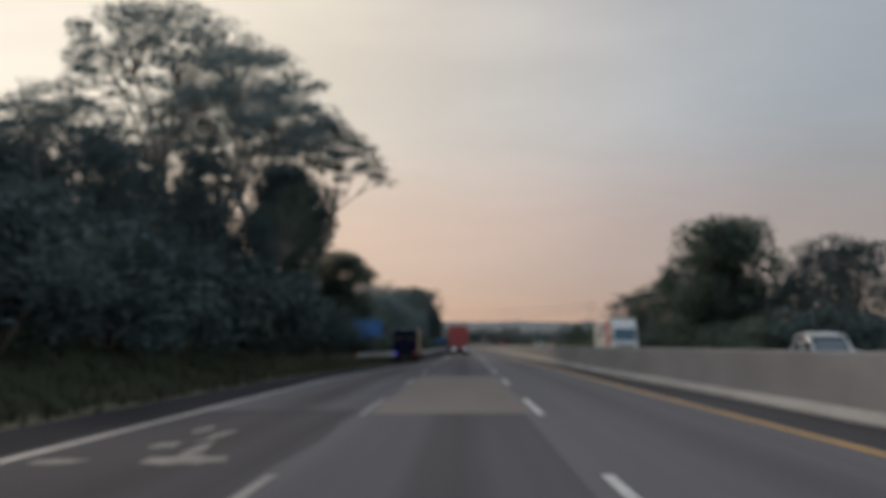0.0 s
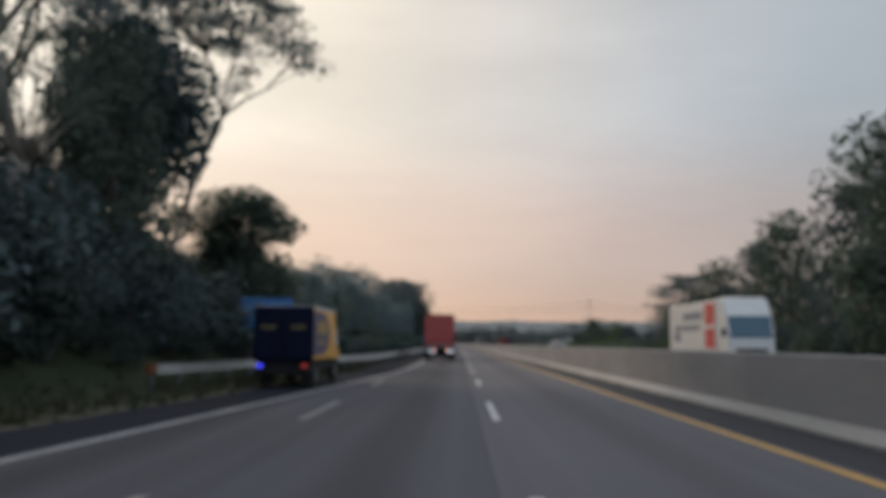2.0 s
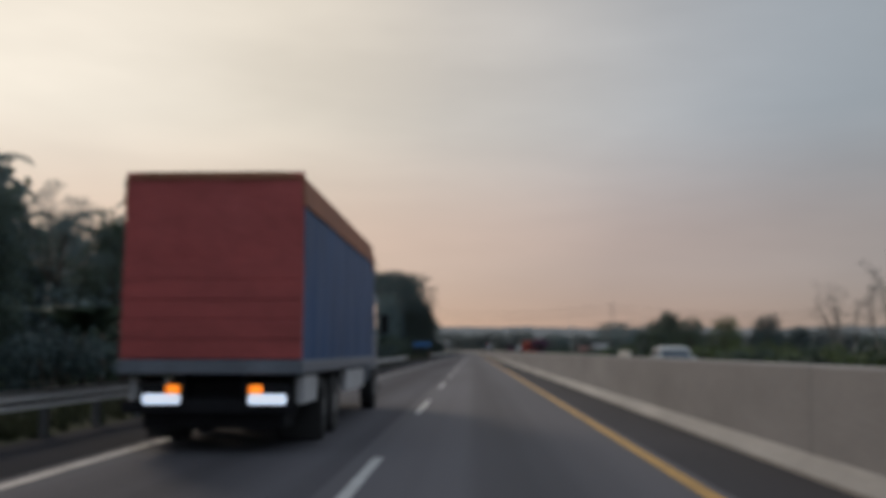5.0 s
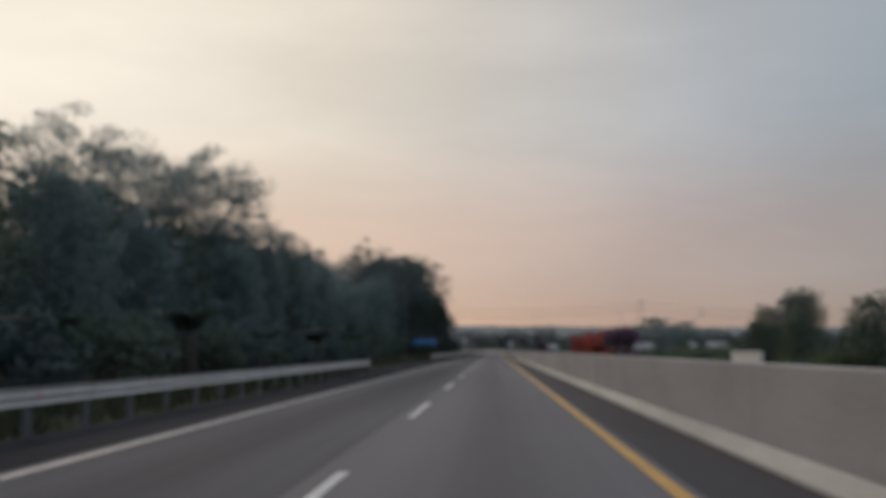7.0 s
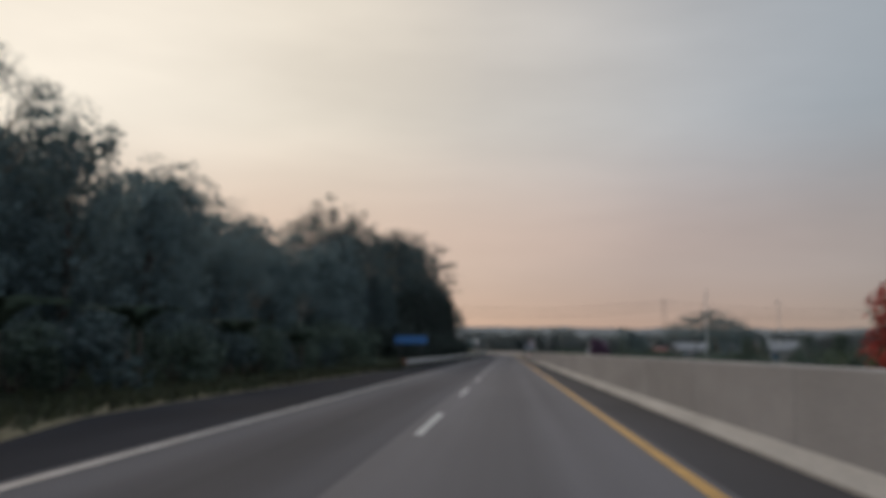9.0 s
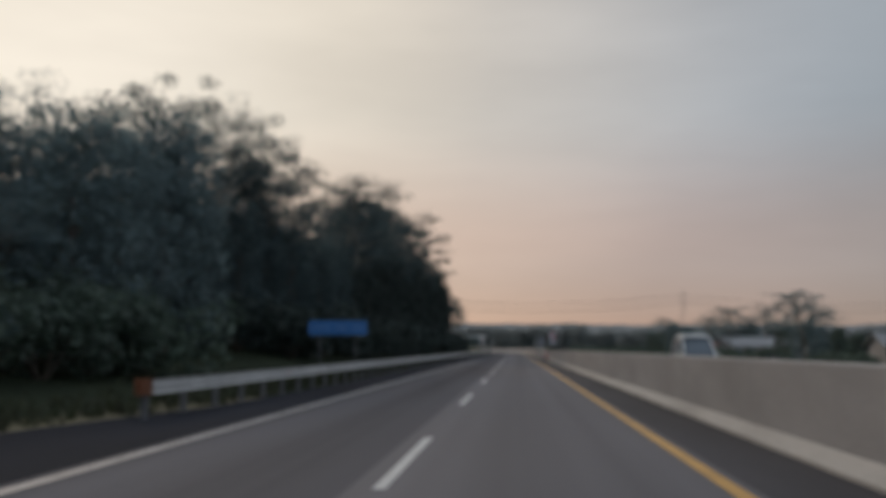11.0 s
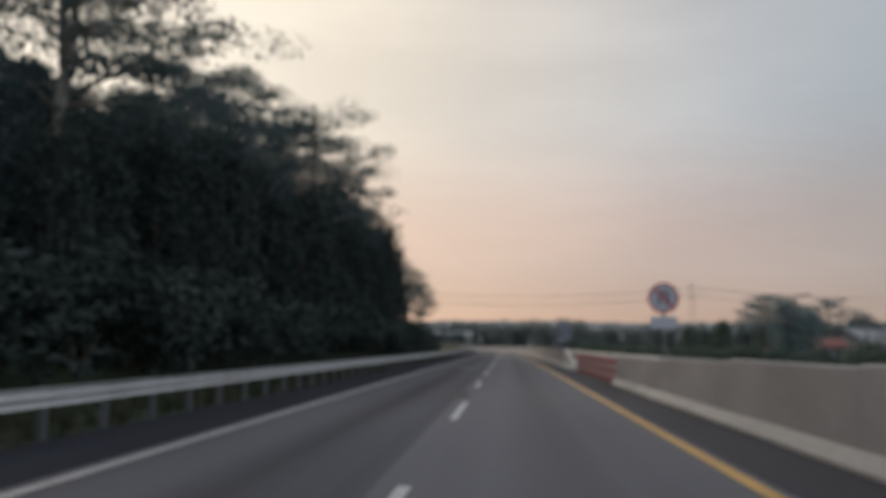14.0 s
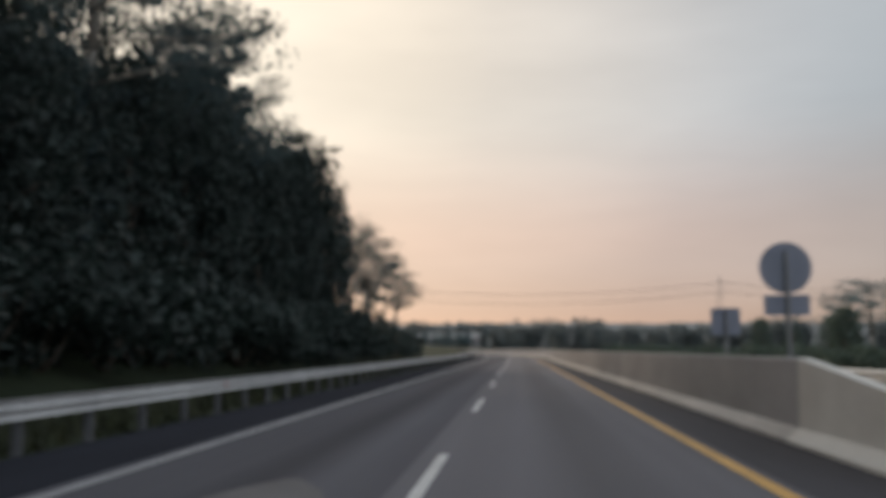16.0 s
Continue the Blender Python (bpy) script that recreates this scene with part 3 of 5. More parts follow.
                leaf_cloud(crown, q, 0.6, 26, 0.16, rng, 0.6, 0.2)
    elif kind == "bush":             # thicket reaching the ground, about three metres high
        for i in range(5):
            a = i * 1.25
            limb(wood, (0, 0, -0.2), (math.cos(a) * 0.8, math.sin(a) * 0.8, 1.6), 0.05, 0.02, rng, 5)
        for i in range(13):
            c = Vector((rng.uniform(-1.5, 1.5), rng.uniform(-1.5, 1.5), rng.uniform(0.5, 2.2)))
            leaf_cloud(crown, c, rng.uniform(0.7, 1.1), 84, 0.355, rng, 0.8, 0.4)
    elif kind == "palm":
        limb(wood, (0, 0, -0.3), (0.3, 0.1, 8.0), 0.20, 0.13, rng, 8)
        for i in range(16):
            a = i * 2.4
            up = rng.uniform(-0.2, 1.1)
            prev = Vector((0.3, 0.1, 8.0))
            d = Vector((math.cos(a), math.sin(a), up)).normalized()
            for k in range(7):
                nxt = prev + d * 0.42
                d = (d + Vector((0, 0, -0.20))).normalized()
                side = d.cross(Vector((0, 0, 1))).normalized()
                w = 0.42 * (1 - k / 8)
                for sgn in (-1, 1):
                    for q in (0.25, 0.75):
                        p = prev.lerp(nxt, q)
                        v = [crown.verts.new(p), crown.verts.new(p + d * 0.16), crown.verts.new(p + side * sgn * w + d * 0.3 - Vector((0, 0, 0.22)))]
                        crown.faces.new(v)
                tube(wood, prev, nxt, 0.02, 0.015, 4)
                prev = nxt
    elif kind == "banana":
        for j in range(3):
            x, y = rng.uniform(-0.6, 0.6), rng.uniform(-0.6, 0.6)
            tube(wood, (x, y, -0.2), (x, y, 2.0), 0.11, 0.07, 8)
            for i in range(8):
                a = i * 2.4 + j
                prev, d = Vector((x, y, 2.0)), Vector((math.cos(a) * 0.6, math.sin(a) * 0.6, 1)).normalized()
                rows = []
                for k in range(7):
                    side = d.cross(Vector((0, 0, 1))).normalized()
                    w = 0.26 * math.sin(math.pi * (k + 0.6) / 7.2)
                    rows.append((crown.verts.new(prev - side * w), crown.verts.new(prev + side * w + Vector((0, 0, 0.05)))))
                    prev = prev + d * 0.34
                    d = (d + Vector((math.cos(a) * 0.12, math.sin(a) * 0.12, -0.22))).normalized()
                for p, q in zip(rows, rows[1:]):
                    crown.faces.new((p[0], p[1], q[1], q[0]))
    return wood, crown


PROTO = {}


def proto(kind, variant, leaf, bark):
    key = (kind, variant, leaf.name)
    if key not in PROTO:
        w, c = tree_proto(kind, hash_seed(kind) + variant)
        PROTO[key] = (finish(w, "trunk", bark, True), finish(c, "crown", leaf))
    return PROTO[key]


def hash_seed(text):
    return sum(ord(ch) * (i + 3) for i, ch in enumerate(text))


def plant(kind, x, y, height, label, category="tree", name="tree", wide=1.0, leaf=None, bark=None, variant=0, turn=0.0, group="", unit=10.0, z=None, lean=(0, 0)):
    wood, crown = proto(kind, variant, leaf or LEAF, bark or BARK)
    zz = ground_z(x, y) if z is None else z
    k = height / unit
    t = thing(name, label, category, pose(x, y, zz, lean[0], lean[1], turn), group)
    for nm, me in (("trunk", wood), ("crown", crown)):
        ob = new(nm, me)
        ob.parent = t
        ob.scale = (k * wide, k * wide, k)
    return t


# single trees that stand out: kind, x, y, height, width, variant, turn, leaves
rng = random.Random(11)
PLAIN = {"umbrella": "tall tree with a bare stem and wide airy canopy", "layered": "tall tree with flat open tiers of foliage", "dense": "dense dark-green roadside tree", "mass": "full dark-green tree deep in the wood", "leaning": "slender tree leaning over the bank with a small flat crown", "feathery": "open-crowned tree with fine feathery leaves", "round": "round-crowned tree with dense dark-green leaves",
         "thin": "sparse thin tree with almost bare twigs", "palm": "tall palm with drooping green fronds", "banana": "banana clump with broad leaves", "bush": "dark-green thicket of shrubs"}


def grow(rows, group):
    for kind, x, y, h, wide, variant, leaf in rows:
        plant(kind, x, y, h, PLAIN[kind], "shrub" if kind == "bush" else "tree", "shrub" if kind == "bush" else ("palm" if kind == "palm" else "tree"),
              wide, leaf, BARK_P if kind in ("layered", "thin", "umbrella", "leaning", "feathery") else BARK, variant, 0.0 if kind == "leaning" else rng.uniform(0, 360), group, 3.0 if kind in ("bush", "banana") else 10.0)


def belt(s0, s1, x0, x1, h0, h1, step, kinds, leaves, group, wide=(0.8, 1.1)):
    """A belt of trees along the road."""
    s = s0
    i = 0
    rows = []
    while s < s1:
        k = (s - s0) / max(1, s1 - s0)
        h = (h0 + (h1 - h0) * k) * rng.uniform(0.82, 1.12)
        rows.append((kinds[i % len(kinds)], rng.uniform(x0, x1), s + rng.uniform(-0.3, 0.3) * step, h, rng.uniform(*wide), i % 2, leaves[i % len(leaves)]))
        s += step
        i += 1
    grow(rows, group)


# left of the road
grow([
    ("leaning", -18.5, 88, 24.0, 1.0, 0, LEAF), ("umbrella", -20, 74, 25, 0.92, 1, LEAF_H), ("round", -18.9, 85, 17.6, 0.95, 1, LEAF), ("feathery", -33, 62, 16.5, 1.1, 0, LEAF), ("dense", -31, 52, 12, 1.0, 1, LEAF), ("umbrella", -22.5, 60, 23.5, 0.9, 0, LEAF_H), ("umbrella", -25, 84, 24, 1.0, 0, LEAF_H), ("umbrella", -20, 89, 27, 0.6, 1, LEAF_H),
    ("layered", -28, 78, 21, 1.0, 0, LEAF), ("layered", -25, 44, 13, 1.0, 1, LEAF), ("layered", -29, 98, 17, 1.0, 2, LEAF), ("umbrella", -29, 52, 15, 1.0, 1, LEAF_H),
    ("dense", -16, 58, 8.6, 0.8, 0, LEAF), ("feathery", -16.5, 68, 12.2, 0.75, 1, LEAF_M), ("dense", -17, 78, 13.5, 0.75, 0, LEAF_M), ("dense", -17.5, 87, 4.5, 1.0, 1, LEAF_M), ("dense", -21, 50, 9.5, 0.9, 1, LEAF),
    ("dense", -19, 40, 8, 0.9, 0, LEAF), ("dense", -25, 68, 10.5, 0.9, 1, LEAF), ("dense", -26, 88, 11, 1.0, 0, LEAF), ("dense", -22, 29, 8, 1.0, 1, LEAF), ("dense", -25, 78, 10.5, 0.9, 0, LEAF),
    ("dense", -26, 56, 9, 0.9, 0, LEAF), ("dense", -21.5, 97, 5.5, 1.0, 0, LEAF), ("dense", -28, 38, 9, 1.0, 0, LEAF), ("dense", -31, 54, 9, 1.0, 1, LEAF),
    ("round", -16.5, 97, 11.4, 1.55, 0, LEAF_M), ("dense", -16.6, 98, 6.0, 1.2, 0, LEAF_H),
    ("dense", -19.5, 58, 12, 0.9, 1, LEAF), ("dense", -22.5, 64, 11, 0.9, 0, LEAF), ("dense", -21, 44, 10, 0.9, 0, LEAF),
    ("dense", -20, 84, 14.0, 0.8, 0, LEAF), ("dense", -23, 92, 14.5, 0.8, 1, LEAF), ("mass", -28, 84, 13, 1.1, 0, LEAF), ("mass", -28, 70, 12, 1.1, 1, LEAF), ("mass", -30, 96, 12, 1.1, 0, LEAF),
    ("mass", -24, 36, 9, 1.2, 1, LEAF), ("mass", -27, 48, 10, 1.2, 0, LEAF), ("mass", -23, 104, 6.0, 1.2, 1, LEAF),
], "trees on the bank")
belt(46, 100, -13.4, -12.2, 1.5, 1.6, 3.6, ["bush"], [LEAF_S], "shrubs on the bank", (0.9, 1.3))
belt(-10, 108, -16.5, -13.5, 4.0, 3.6, 4.0, ["bush"], [LEAF_S, LEAF], "shrubs on the bank", (0.9, 1.3))
belt(20, 108, -20, -17, 5.0, 4.5, 5.0, ["bush"], [LEAF], "shrubs on the bank", (1.0, 1.3))
# between the bank and the forest
belt(110, 166, -17.5, -14.5, 7.2, 9.2, 4.2, ["dense", "dense", "feathery", "dense"], [LEAF_H, LEAF_M, LEAF_H], "trees along the left side", (0.9, 1.15))
belt(168, 200, -17.5, -14, 7.4, 7.8, 4.5, ["dense"], [LEAF_H, LEAF_H, LEAF_M], "trees along the left side", (0.95, 1.2))
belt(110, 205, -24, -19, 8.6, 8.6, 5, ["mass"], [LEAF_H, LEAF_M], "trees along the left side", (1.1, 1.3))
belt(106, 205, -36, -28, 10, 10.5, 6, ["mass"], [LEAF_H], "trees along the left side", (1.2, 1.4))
belt(108, 205, -21, -18, 4.5, 5, 4.5, ["bush"], [LEAF_H], "shrubs along the left side", (1.0, 1.3))
belt(108, 245, -13.0, -10.5, 2.6, 2.8, 4.0, ["bush", "bush", "banana"], [LEAF_M, LEAF, LEAF_M], "shrubs along the left side", (0.9, 1.3))
belt(198, 231, -18.0, -14.5, 9.0, 9.4, 4.2, ["dense"], [LEAF_H], "trees along the left side", (0.95, 1.15))
belt(232, 256, -18, -14.5, 8.0, 8.8, 3.6, ["dense", "feathery"], [LEAF_H], "trees along the left side", (0.95, 1.15))
belt(257, 268, -18, -14.5, 9.6, 10.8, 4.2, ["dense"], [LEAF_H], "trees along the left side", (0.95, 1.15))
grow([("palm", -19.2, 132.6, 9.8, 1.0, 0, LEAF_H), ("palm", -17.5, 138, 8.0, 1.0, 1, LEAF_H), ("palm", -15.8, 149, 11.8, 1.0, 1, LEAF_H), ("palm", -18, 165, 11.5, 1.0, 0, LEAF_H)], "palms along the left side")
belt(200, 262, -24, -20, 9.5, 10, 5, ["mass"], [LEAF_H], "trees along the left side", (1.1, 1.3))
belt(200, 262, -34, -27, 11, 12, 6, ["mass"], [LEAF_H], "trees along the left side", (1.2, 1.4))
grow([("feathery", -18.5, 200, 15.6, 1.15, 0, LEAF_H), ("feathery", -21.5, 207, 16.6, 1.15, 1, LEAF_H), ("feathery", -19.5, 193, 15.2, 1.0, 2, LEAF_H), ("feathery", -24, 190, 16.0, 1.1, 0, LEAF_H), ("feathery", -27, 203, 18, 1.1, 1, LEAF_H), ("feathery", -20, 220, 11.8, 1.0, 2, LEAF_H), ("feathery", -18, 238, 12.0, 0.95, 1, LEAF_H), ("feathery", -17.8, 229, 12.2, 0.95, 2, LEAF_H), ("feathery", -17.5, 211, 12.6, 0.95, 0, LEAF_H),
      ("feathery", -19, 246, 10.5, 1.1, 0, LEAF_H), ("feathery", -18, 253, 11.2, 1.0, 1, LEAF_H), ("feathery", -20, 262, 12.8, 1.0, 2, LEAF_H)], "trees along the left side")
# the forest: two front rows, a filled inside, and tall open trees standing over them
for s0, s1, h0, h1 in ((269, 318, 9.4, 10.2), (318, 342, 10.2, 11.0), (342, 395, 12.8, 14.0), (395, 419, 15.4, 17.0)):
    # from 318 m on, the front row wears the leaves with painted-in shade
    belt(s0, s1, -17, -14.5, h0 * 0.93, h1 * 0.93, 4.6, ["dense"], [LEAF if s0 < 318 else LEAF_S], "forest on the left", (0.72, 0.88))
    belt(s0, s1 + 6, -22, -18.5, h0, h1, 4.6, ["dense", "mass"], [LEAF], "forest on the left", (0.85, 1.0))
    belt(s0, s1 + 12, -28, -24, h0, h1, 5.5, ["mass"], [LEAF], "forest on the left", (1.1, 1.3))
belt(262, 458, -38, -31, 11, 13, 8, ["mass"], [LEAF], "forest on the left", (1.2, 1.4))
belt(245, 262, -14.2, -12.8, 3.6, 3.9, 3.6, ["bush"], [LEAF_M], "shrubs below the forest", (1.0, 1.3))
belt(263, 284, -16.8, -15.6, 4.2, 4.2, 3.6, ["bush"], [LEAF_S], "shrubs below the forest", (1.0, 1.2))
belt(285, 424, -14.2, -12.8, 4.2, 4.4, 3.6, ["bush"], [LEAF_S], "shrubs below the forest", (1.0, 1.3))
grow([("feathery", -19, 276, 16.6, 0.9, 1, LEAF), ("feathery", -18, 269, 13.8, 0.95, 0, LEAF), ("feathery", -19, 283, 18.4, 0.85, 1, LEAF), ("feathery", -16.8, 289.5, 17.9, 0.78, 0, LEAF), ("dense", -18, 288, 13.4, 0.75, 0, LEAF), ("layered", -21, 297, 16.5, 0.9, 0, LEAF), ("feathery", -17.5, 299, 13.4, 0.85, 2, LEAF),
      ("layered", -21.5, 312, 18.2, 0.95, 2, LEAF), ("layered", -17.4, 331.5, 22.2, 1.0, 1, LEAF), ("layered", -20.0, 336, 20.6, 1.1, 0, LEAF), ("layered", -19.0, 345, 20.5, 0.9, 2, LEAF), ("feathery", -17, 354, 17.5, 0.75, 1, LEAF),
      ("layered", -22, 362, 23, 0.9, 0, LEAF), ("umbrella", -23, 372, 24, 0.9, 0, LEAF), ("layered", -17.2, 382, 26.0, 0.88, 1, LEAF), ("layered", -18.5, 400, 23.5, 0.72, 2, LEAF), ("umbrella", -23, 395, 24, 0.9, 1, LEAF), ("feathery", -18, 412, 20.5, 0.6, 0, LEAF),
      ("umbrella", -28, 385, 24, 1.0, 1, LEAF), ("feathery", -15, 427, 14.6, 0.9, 1, LEAF), ("dense", -16, 425, 13.4, 0.85, 0, LEAF), ("feathery", -15, 438, 14.2, 1.0, 0, LEAF), ("feathery", -16, 449, 13.4, 1.05, 2, LEAF), ("layered", -15.5, 457, 12.8, 1.0, 2, LEAF), ("feathery", -15.5, 466, 12, 1.1, 1, LEAF),
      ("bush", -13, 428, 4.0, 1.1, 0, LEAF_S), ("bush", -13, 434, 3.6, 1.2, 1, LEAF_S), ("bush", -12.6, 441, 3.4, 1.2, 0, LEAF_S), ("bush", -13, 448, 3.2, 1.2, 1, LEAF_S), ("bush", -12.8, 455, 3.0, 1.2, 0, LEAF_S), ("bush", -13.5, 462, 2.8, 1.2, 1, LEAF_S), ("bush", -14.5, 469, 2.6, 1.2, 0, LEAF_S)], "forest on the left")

# right of the opposite carriageway
grow([("round", 23.3, 82, 14.4, 1.38, 0, LEAF_M), ("dense", 24.5, 93, 12.3, 1.05, 1, LEAF), ("dense", 23.5, 103, 11.6, 1.0, 0, LEAF_M), ("dense", 24.5, 112, 10.8, 1.0, 1, LEAF), ("dense", 23.5, 121, 9.6, 1.0, 0, LEAF_M),
      ("layered", 24.0, 130, 10.4, 1.2, 1, LEAF), ("layered", 24.5, 137, 11, 1.2, 0, LEAF), ("dense", 24.5, 132, 7.5, 1.1, 0, LEAF_M), ("dense", 25, 138, 7, 1.1, 1, LEAF_M), ("dense", 25, 146, 6.5, 1.0, 1, LEAF_M), ("thin", 26, 152, 8.5, 1.0, 1, LEAF), ("thin", 27, 163, 8, 1.1, 0, LEAF), ("dense", 24, 169, 4.6, 1.2, 0, LEAF),
      ("thin", 33, 88, 14, 1.0, 0, LEAF), ("dense", 30, 76, 11, 1.2, 0, LEAF), ("dense", 28, 64, 10, 1.2, 1, LEAF), ("layered", 36, 70, 13, 1.0, 1, LEAF), ("dense", 30, 98, 10, 1.1, 0, LEAF), ("dense", 31, 118, 9, 1.1, 1, LEAF), ("dense", 26, 72, 8, 1.2, 0, LEAF)], "trees on the right")
belt(112, 240, 20.5, 22.5, 2.6, 2.4, 6, ["bush"], [LEAF_M, LEAF_L], "shrubs on the right", (0.9, 1.3))
belt(55, 112, 20.5, 23, 4.5, 3.5, 5, ["bush"], [LEAF, LEAF_M], "shrubs on the right", (1.0, 1.3))
belt(172, 186, 26, 30, 4.0, 4.0, 6, ["dense"], [LEAF, LEAF_M], "trees on the right", (1.1, 1.4))
belt(187, 216, 22, 26, 4.8, 4.2, 4.5, ["dense"], [LEAF_L, LEAF_M], "trees on the right", (1.2, 1.5))
belt(240, 520, 30, 48, 4.0, 6.5, 10, ["mass", "thin", "mass", "palm"], [LEAF_M, LEAF], "trees on the right", (0.9, 1.3))
belt(230, 560, 22, 27, 2.2, 3.0, 8, ["bush"], [LEAF_M], "shrubs on the right", (0.9, 1.3))
grow([("dense", 24.5, 206, 6.4, 1.0, 0, LEAF_M), ("dense", 25.5, 212, 6.8, 1.0, 1, LEAF), ("dense", 25.5, 219, 6.0, 1.0, 0, LEAF_M),
      ("dense", 29, 388, 6.8, 1.15, 1, LEAF_H), ("dense", 32, 392, 6.2, 1.1, 0, LEAF_H), ("layered", 28.5, 393, 8.6, 1.1, 1, LEAF_H)], "trees on the right")
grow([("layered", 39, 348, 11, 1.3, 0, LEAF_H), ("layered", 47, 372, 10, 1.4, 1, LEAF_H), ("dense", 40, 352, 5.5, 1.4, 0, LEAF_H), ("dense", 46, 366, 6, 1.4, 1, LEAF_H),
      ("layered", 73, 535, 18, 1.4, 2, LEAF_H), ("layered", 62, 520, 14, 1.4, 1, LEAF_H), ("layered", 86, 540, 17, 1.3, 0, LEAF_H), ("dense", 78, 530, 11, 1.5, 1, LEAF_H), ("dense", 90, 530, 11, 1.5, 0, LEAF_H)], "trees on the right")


belt(770, 790, -50, -20, 6.5, 6.8, 2.6, ["mass"], [LEAF_H], "trees before the far hall", (1.3, 1.6))


def far_woods():
    """The tree line that closes the distance, as one mass of clumps."""
    bm = B()
    r = random.Random(5)
    for i in range(340):
        x = -170 + 720 * i / 339 + r.uniform(-3, 3)
        y = 860 + 30 * math.sin(x * 0.02) + r.uniform(-20, 20)
        h = r.uniform(12.0, 17.5) * (1 + 0.12 * math.sin(x * 0.05))
        for k in range(4):
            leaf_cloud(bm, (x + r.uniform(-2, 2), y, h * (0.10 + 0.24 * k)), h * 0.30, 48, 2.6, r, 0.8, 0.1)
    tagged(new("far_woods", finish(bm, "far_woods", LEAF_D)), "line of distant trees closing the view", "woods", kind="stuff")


# far leaves paled and blued: the distance haze is put into their colour
LEAF_D = material("hazed_foliage", (0.165, 0.190, 0.190), 0.8, vary=0.2, scale=0.05, fine=0.4, per_island=0.15, translucent=0.6)
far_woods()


def backdrop():
    """Low wooded rise on the horizon, pale with distance: its haze is painted as glow."""
    bm = B()
    lo, hi = [], []
    for i in range(361):
        a = radians(-75 + 150 * i / 360)
        x, y = 3200 * math.sin(a), 3200 * math.cos(a)
        h = 77 + 16 * noise.noise((i * 0.03, 0, 0)) + 7 * noise.noise((i * 0.2, 0, 4)) + 4 * noise.noise((i * 0.8, 0, 8))
        lo.append(bm.verts.new((x, y, -12)))
        hi.append(bm.verts.new((x, y, h)))
    for i in range(360):
        bm.faces.new((lo[i], lo[i + 1], hi[i + 1], hi[i]))
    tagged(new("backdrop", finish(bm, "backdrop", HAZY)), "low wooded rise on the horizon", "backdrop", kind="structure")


# emits its own pale colour, in place of the haze before it
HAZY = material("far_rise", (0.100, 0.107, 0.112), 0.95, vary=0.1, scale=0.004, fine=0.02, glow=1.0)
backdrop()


def roadside_grass():
    """Blades and tufts on the verge behind the guardrail and at the barrier's back."""
    r = random.Random(23)
    verts, faces = [], []
    for _ in range(11000):
        s = r.uniform(2, 440)
        edge = shoulder_left(s) - 0.05
        x = edge - abs(r.gauss(0, 2.0)) - r.random() * 0.6
        y = s
        z = max(ground_z(x, y), -0.06)
        h = r.uniform(0.12, 0.42)
        for _k in range(3):
            a = r.uniform(0, 6.283)
            dx, dy = math.cos(a) * 0.05, math.sin(a) * 0.05
            ox, oy = r.uniform(-0.12, 0.12), r.uniform(-0.12, 0.12)
            n = len(verts)
            verts += [(x + ox - dx, y + oy - dy, z), (x + ox + dx, y + oy + dy, z), (x + ox + r.uniform(-0.15, 0.15), y + oy + r.uniform(-0.15, 0.15), z + h)]
            faces.append((n, n + 1, n + 2))
    me = bpy.data.meshes.new("roadside_grass")
    me.from_pydata(verts, [], faces)
    me.materials.append(STRAW)
    tagged(new("roadside_grass", me), "tufts of green and straw-coloured grass on the verge", "grass", kind="stuff")


roadside_grass()


# ---- vehicles ----
RED_TARP = material("red_tarpaulin", (0.40, 0.078, 0.072), 0.65, vary=0.22, scale=1.2, fine=9, bump=0.35, stretch=(0.6, 1, 1.6))
RUST_TARP = material("faded_orange_tarpaulin", (0.33, 0.13, 0.07), 0.7, vary=0.25, scale=1.2, fine=9, bump=0.35)
BLUE_TARP = material("blue_tarpaulin", (0.011, 0.064, 0.165), 0.6, vary=0.28, scale=1.0, fine=8, bump=0.4, stretch=(1, 1, 0.4))
DARKSTEEL = material("chassis_black", (0.012, 0.012, 0.014), 0.8, vary=0.3, scale=3, specular=0.2)
GREYSTEEL = material("grey_painted_steel", (0.16, 0.18, 0.21), 0.55, 0.2, vary=0.25, scale=3)
RUBBER = material("tyre_rubber", (0.018, 0.018, 0.018), 0.85, vary=0.2, scale=5)
RIM = material("wheel_rim", (0.25, 0.25, 0.25), 0.5, 0.5, vary=0.2, scale=6)
YELLOW = material("yellow_body_paint", (0.62, 0.31, 0.04), 0.45, vary=0.12, scale=1.5)
YELLOW_P = material("yellow_lettering_panel", (0.34, 0.22, 0.05), 0.5, vary=0.15, scale=3)
OCHRE = material("dull_ochre_lettering", (0.075, 0.058, 0.014), 0.6, vary=0.3, scale=4)
NAVY = material("dark_blue_paint", (0.0045, 0.0065, 0.022), 0.6, vary=0.25, scale=2, specular=0.08)
BLUE_GR = material("blue_side_graphic", (0.042, 0.042, 0.095), 0.5, vary=0.2, scale=2)
WHITE = material("white_body_paint", (0.66, 0.66, 0.64), 0.4, vary=0.08, scale=1.5)
GLASSY = material("dark_window_glass", (0.05, 0.12, 0.17), 0.10, vary=0.1, scale=1)
CAR_GLASS = material("car_window_glass", (0.10, 0.12, 0.14), 0.12, vary=0.1, scale=1)
RED_P = material("red_paint", (0.50, 0.045, 0.035), 0.5, vary=0.2, scale=2)
PALE_RED = material("gate_red_paint", (0.33, 0.048, 0.058), 0.55, vary=0.25, scale=3)
WHITE_W = material("weathered_white_paint", (0.46, 0.46, 0.46), 0.6, vary=0.2, scale=3)
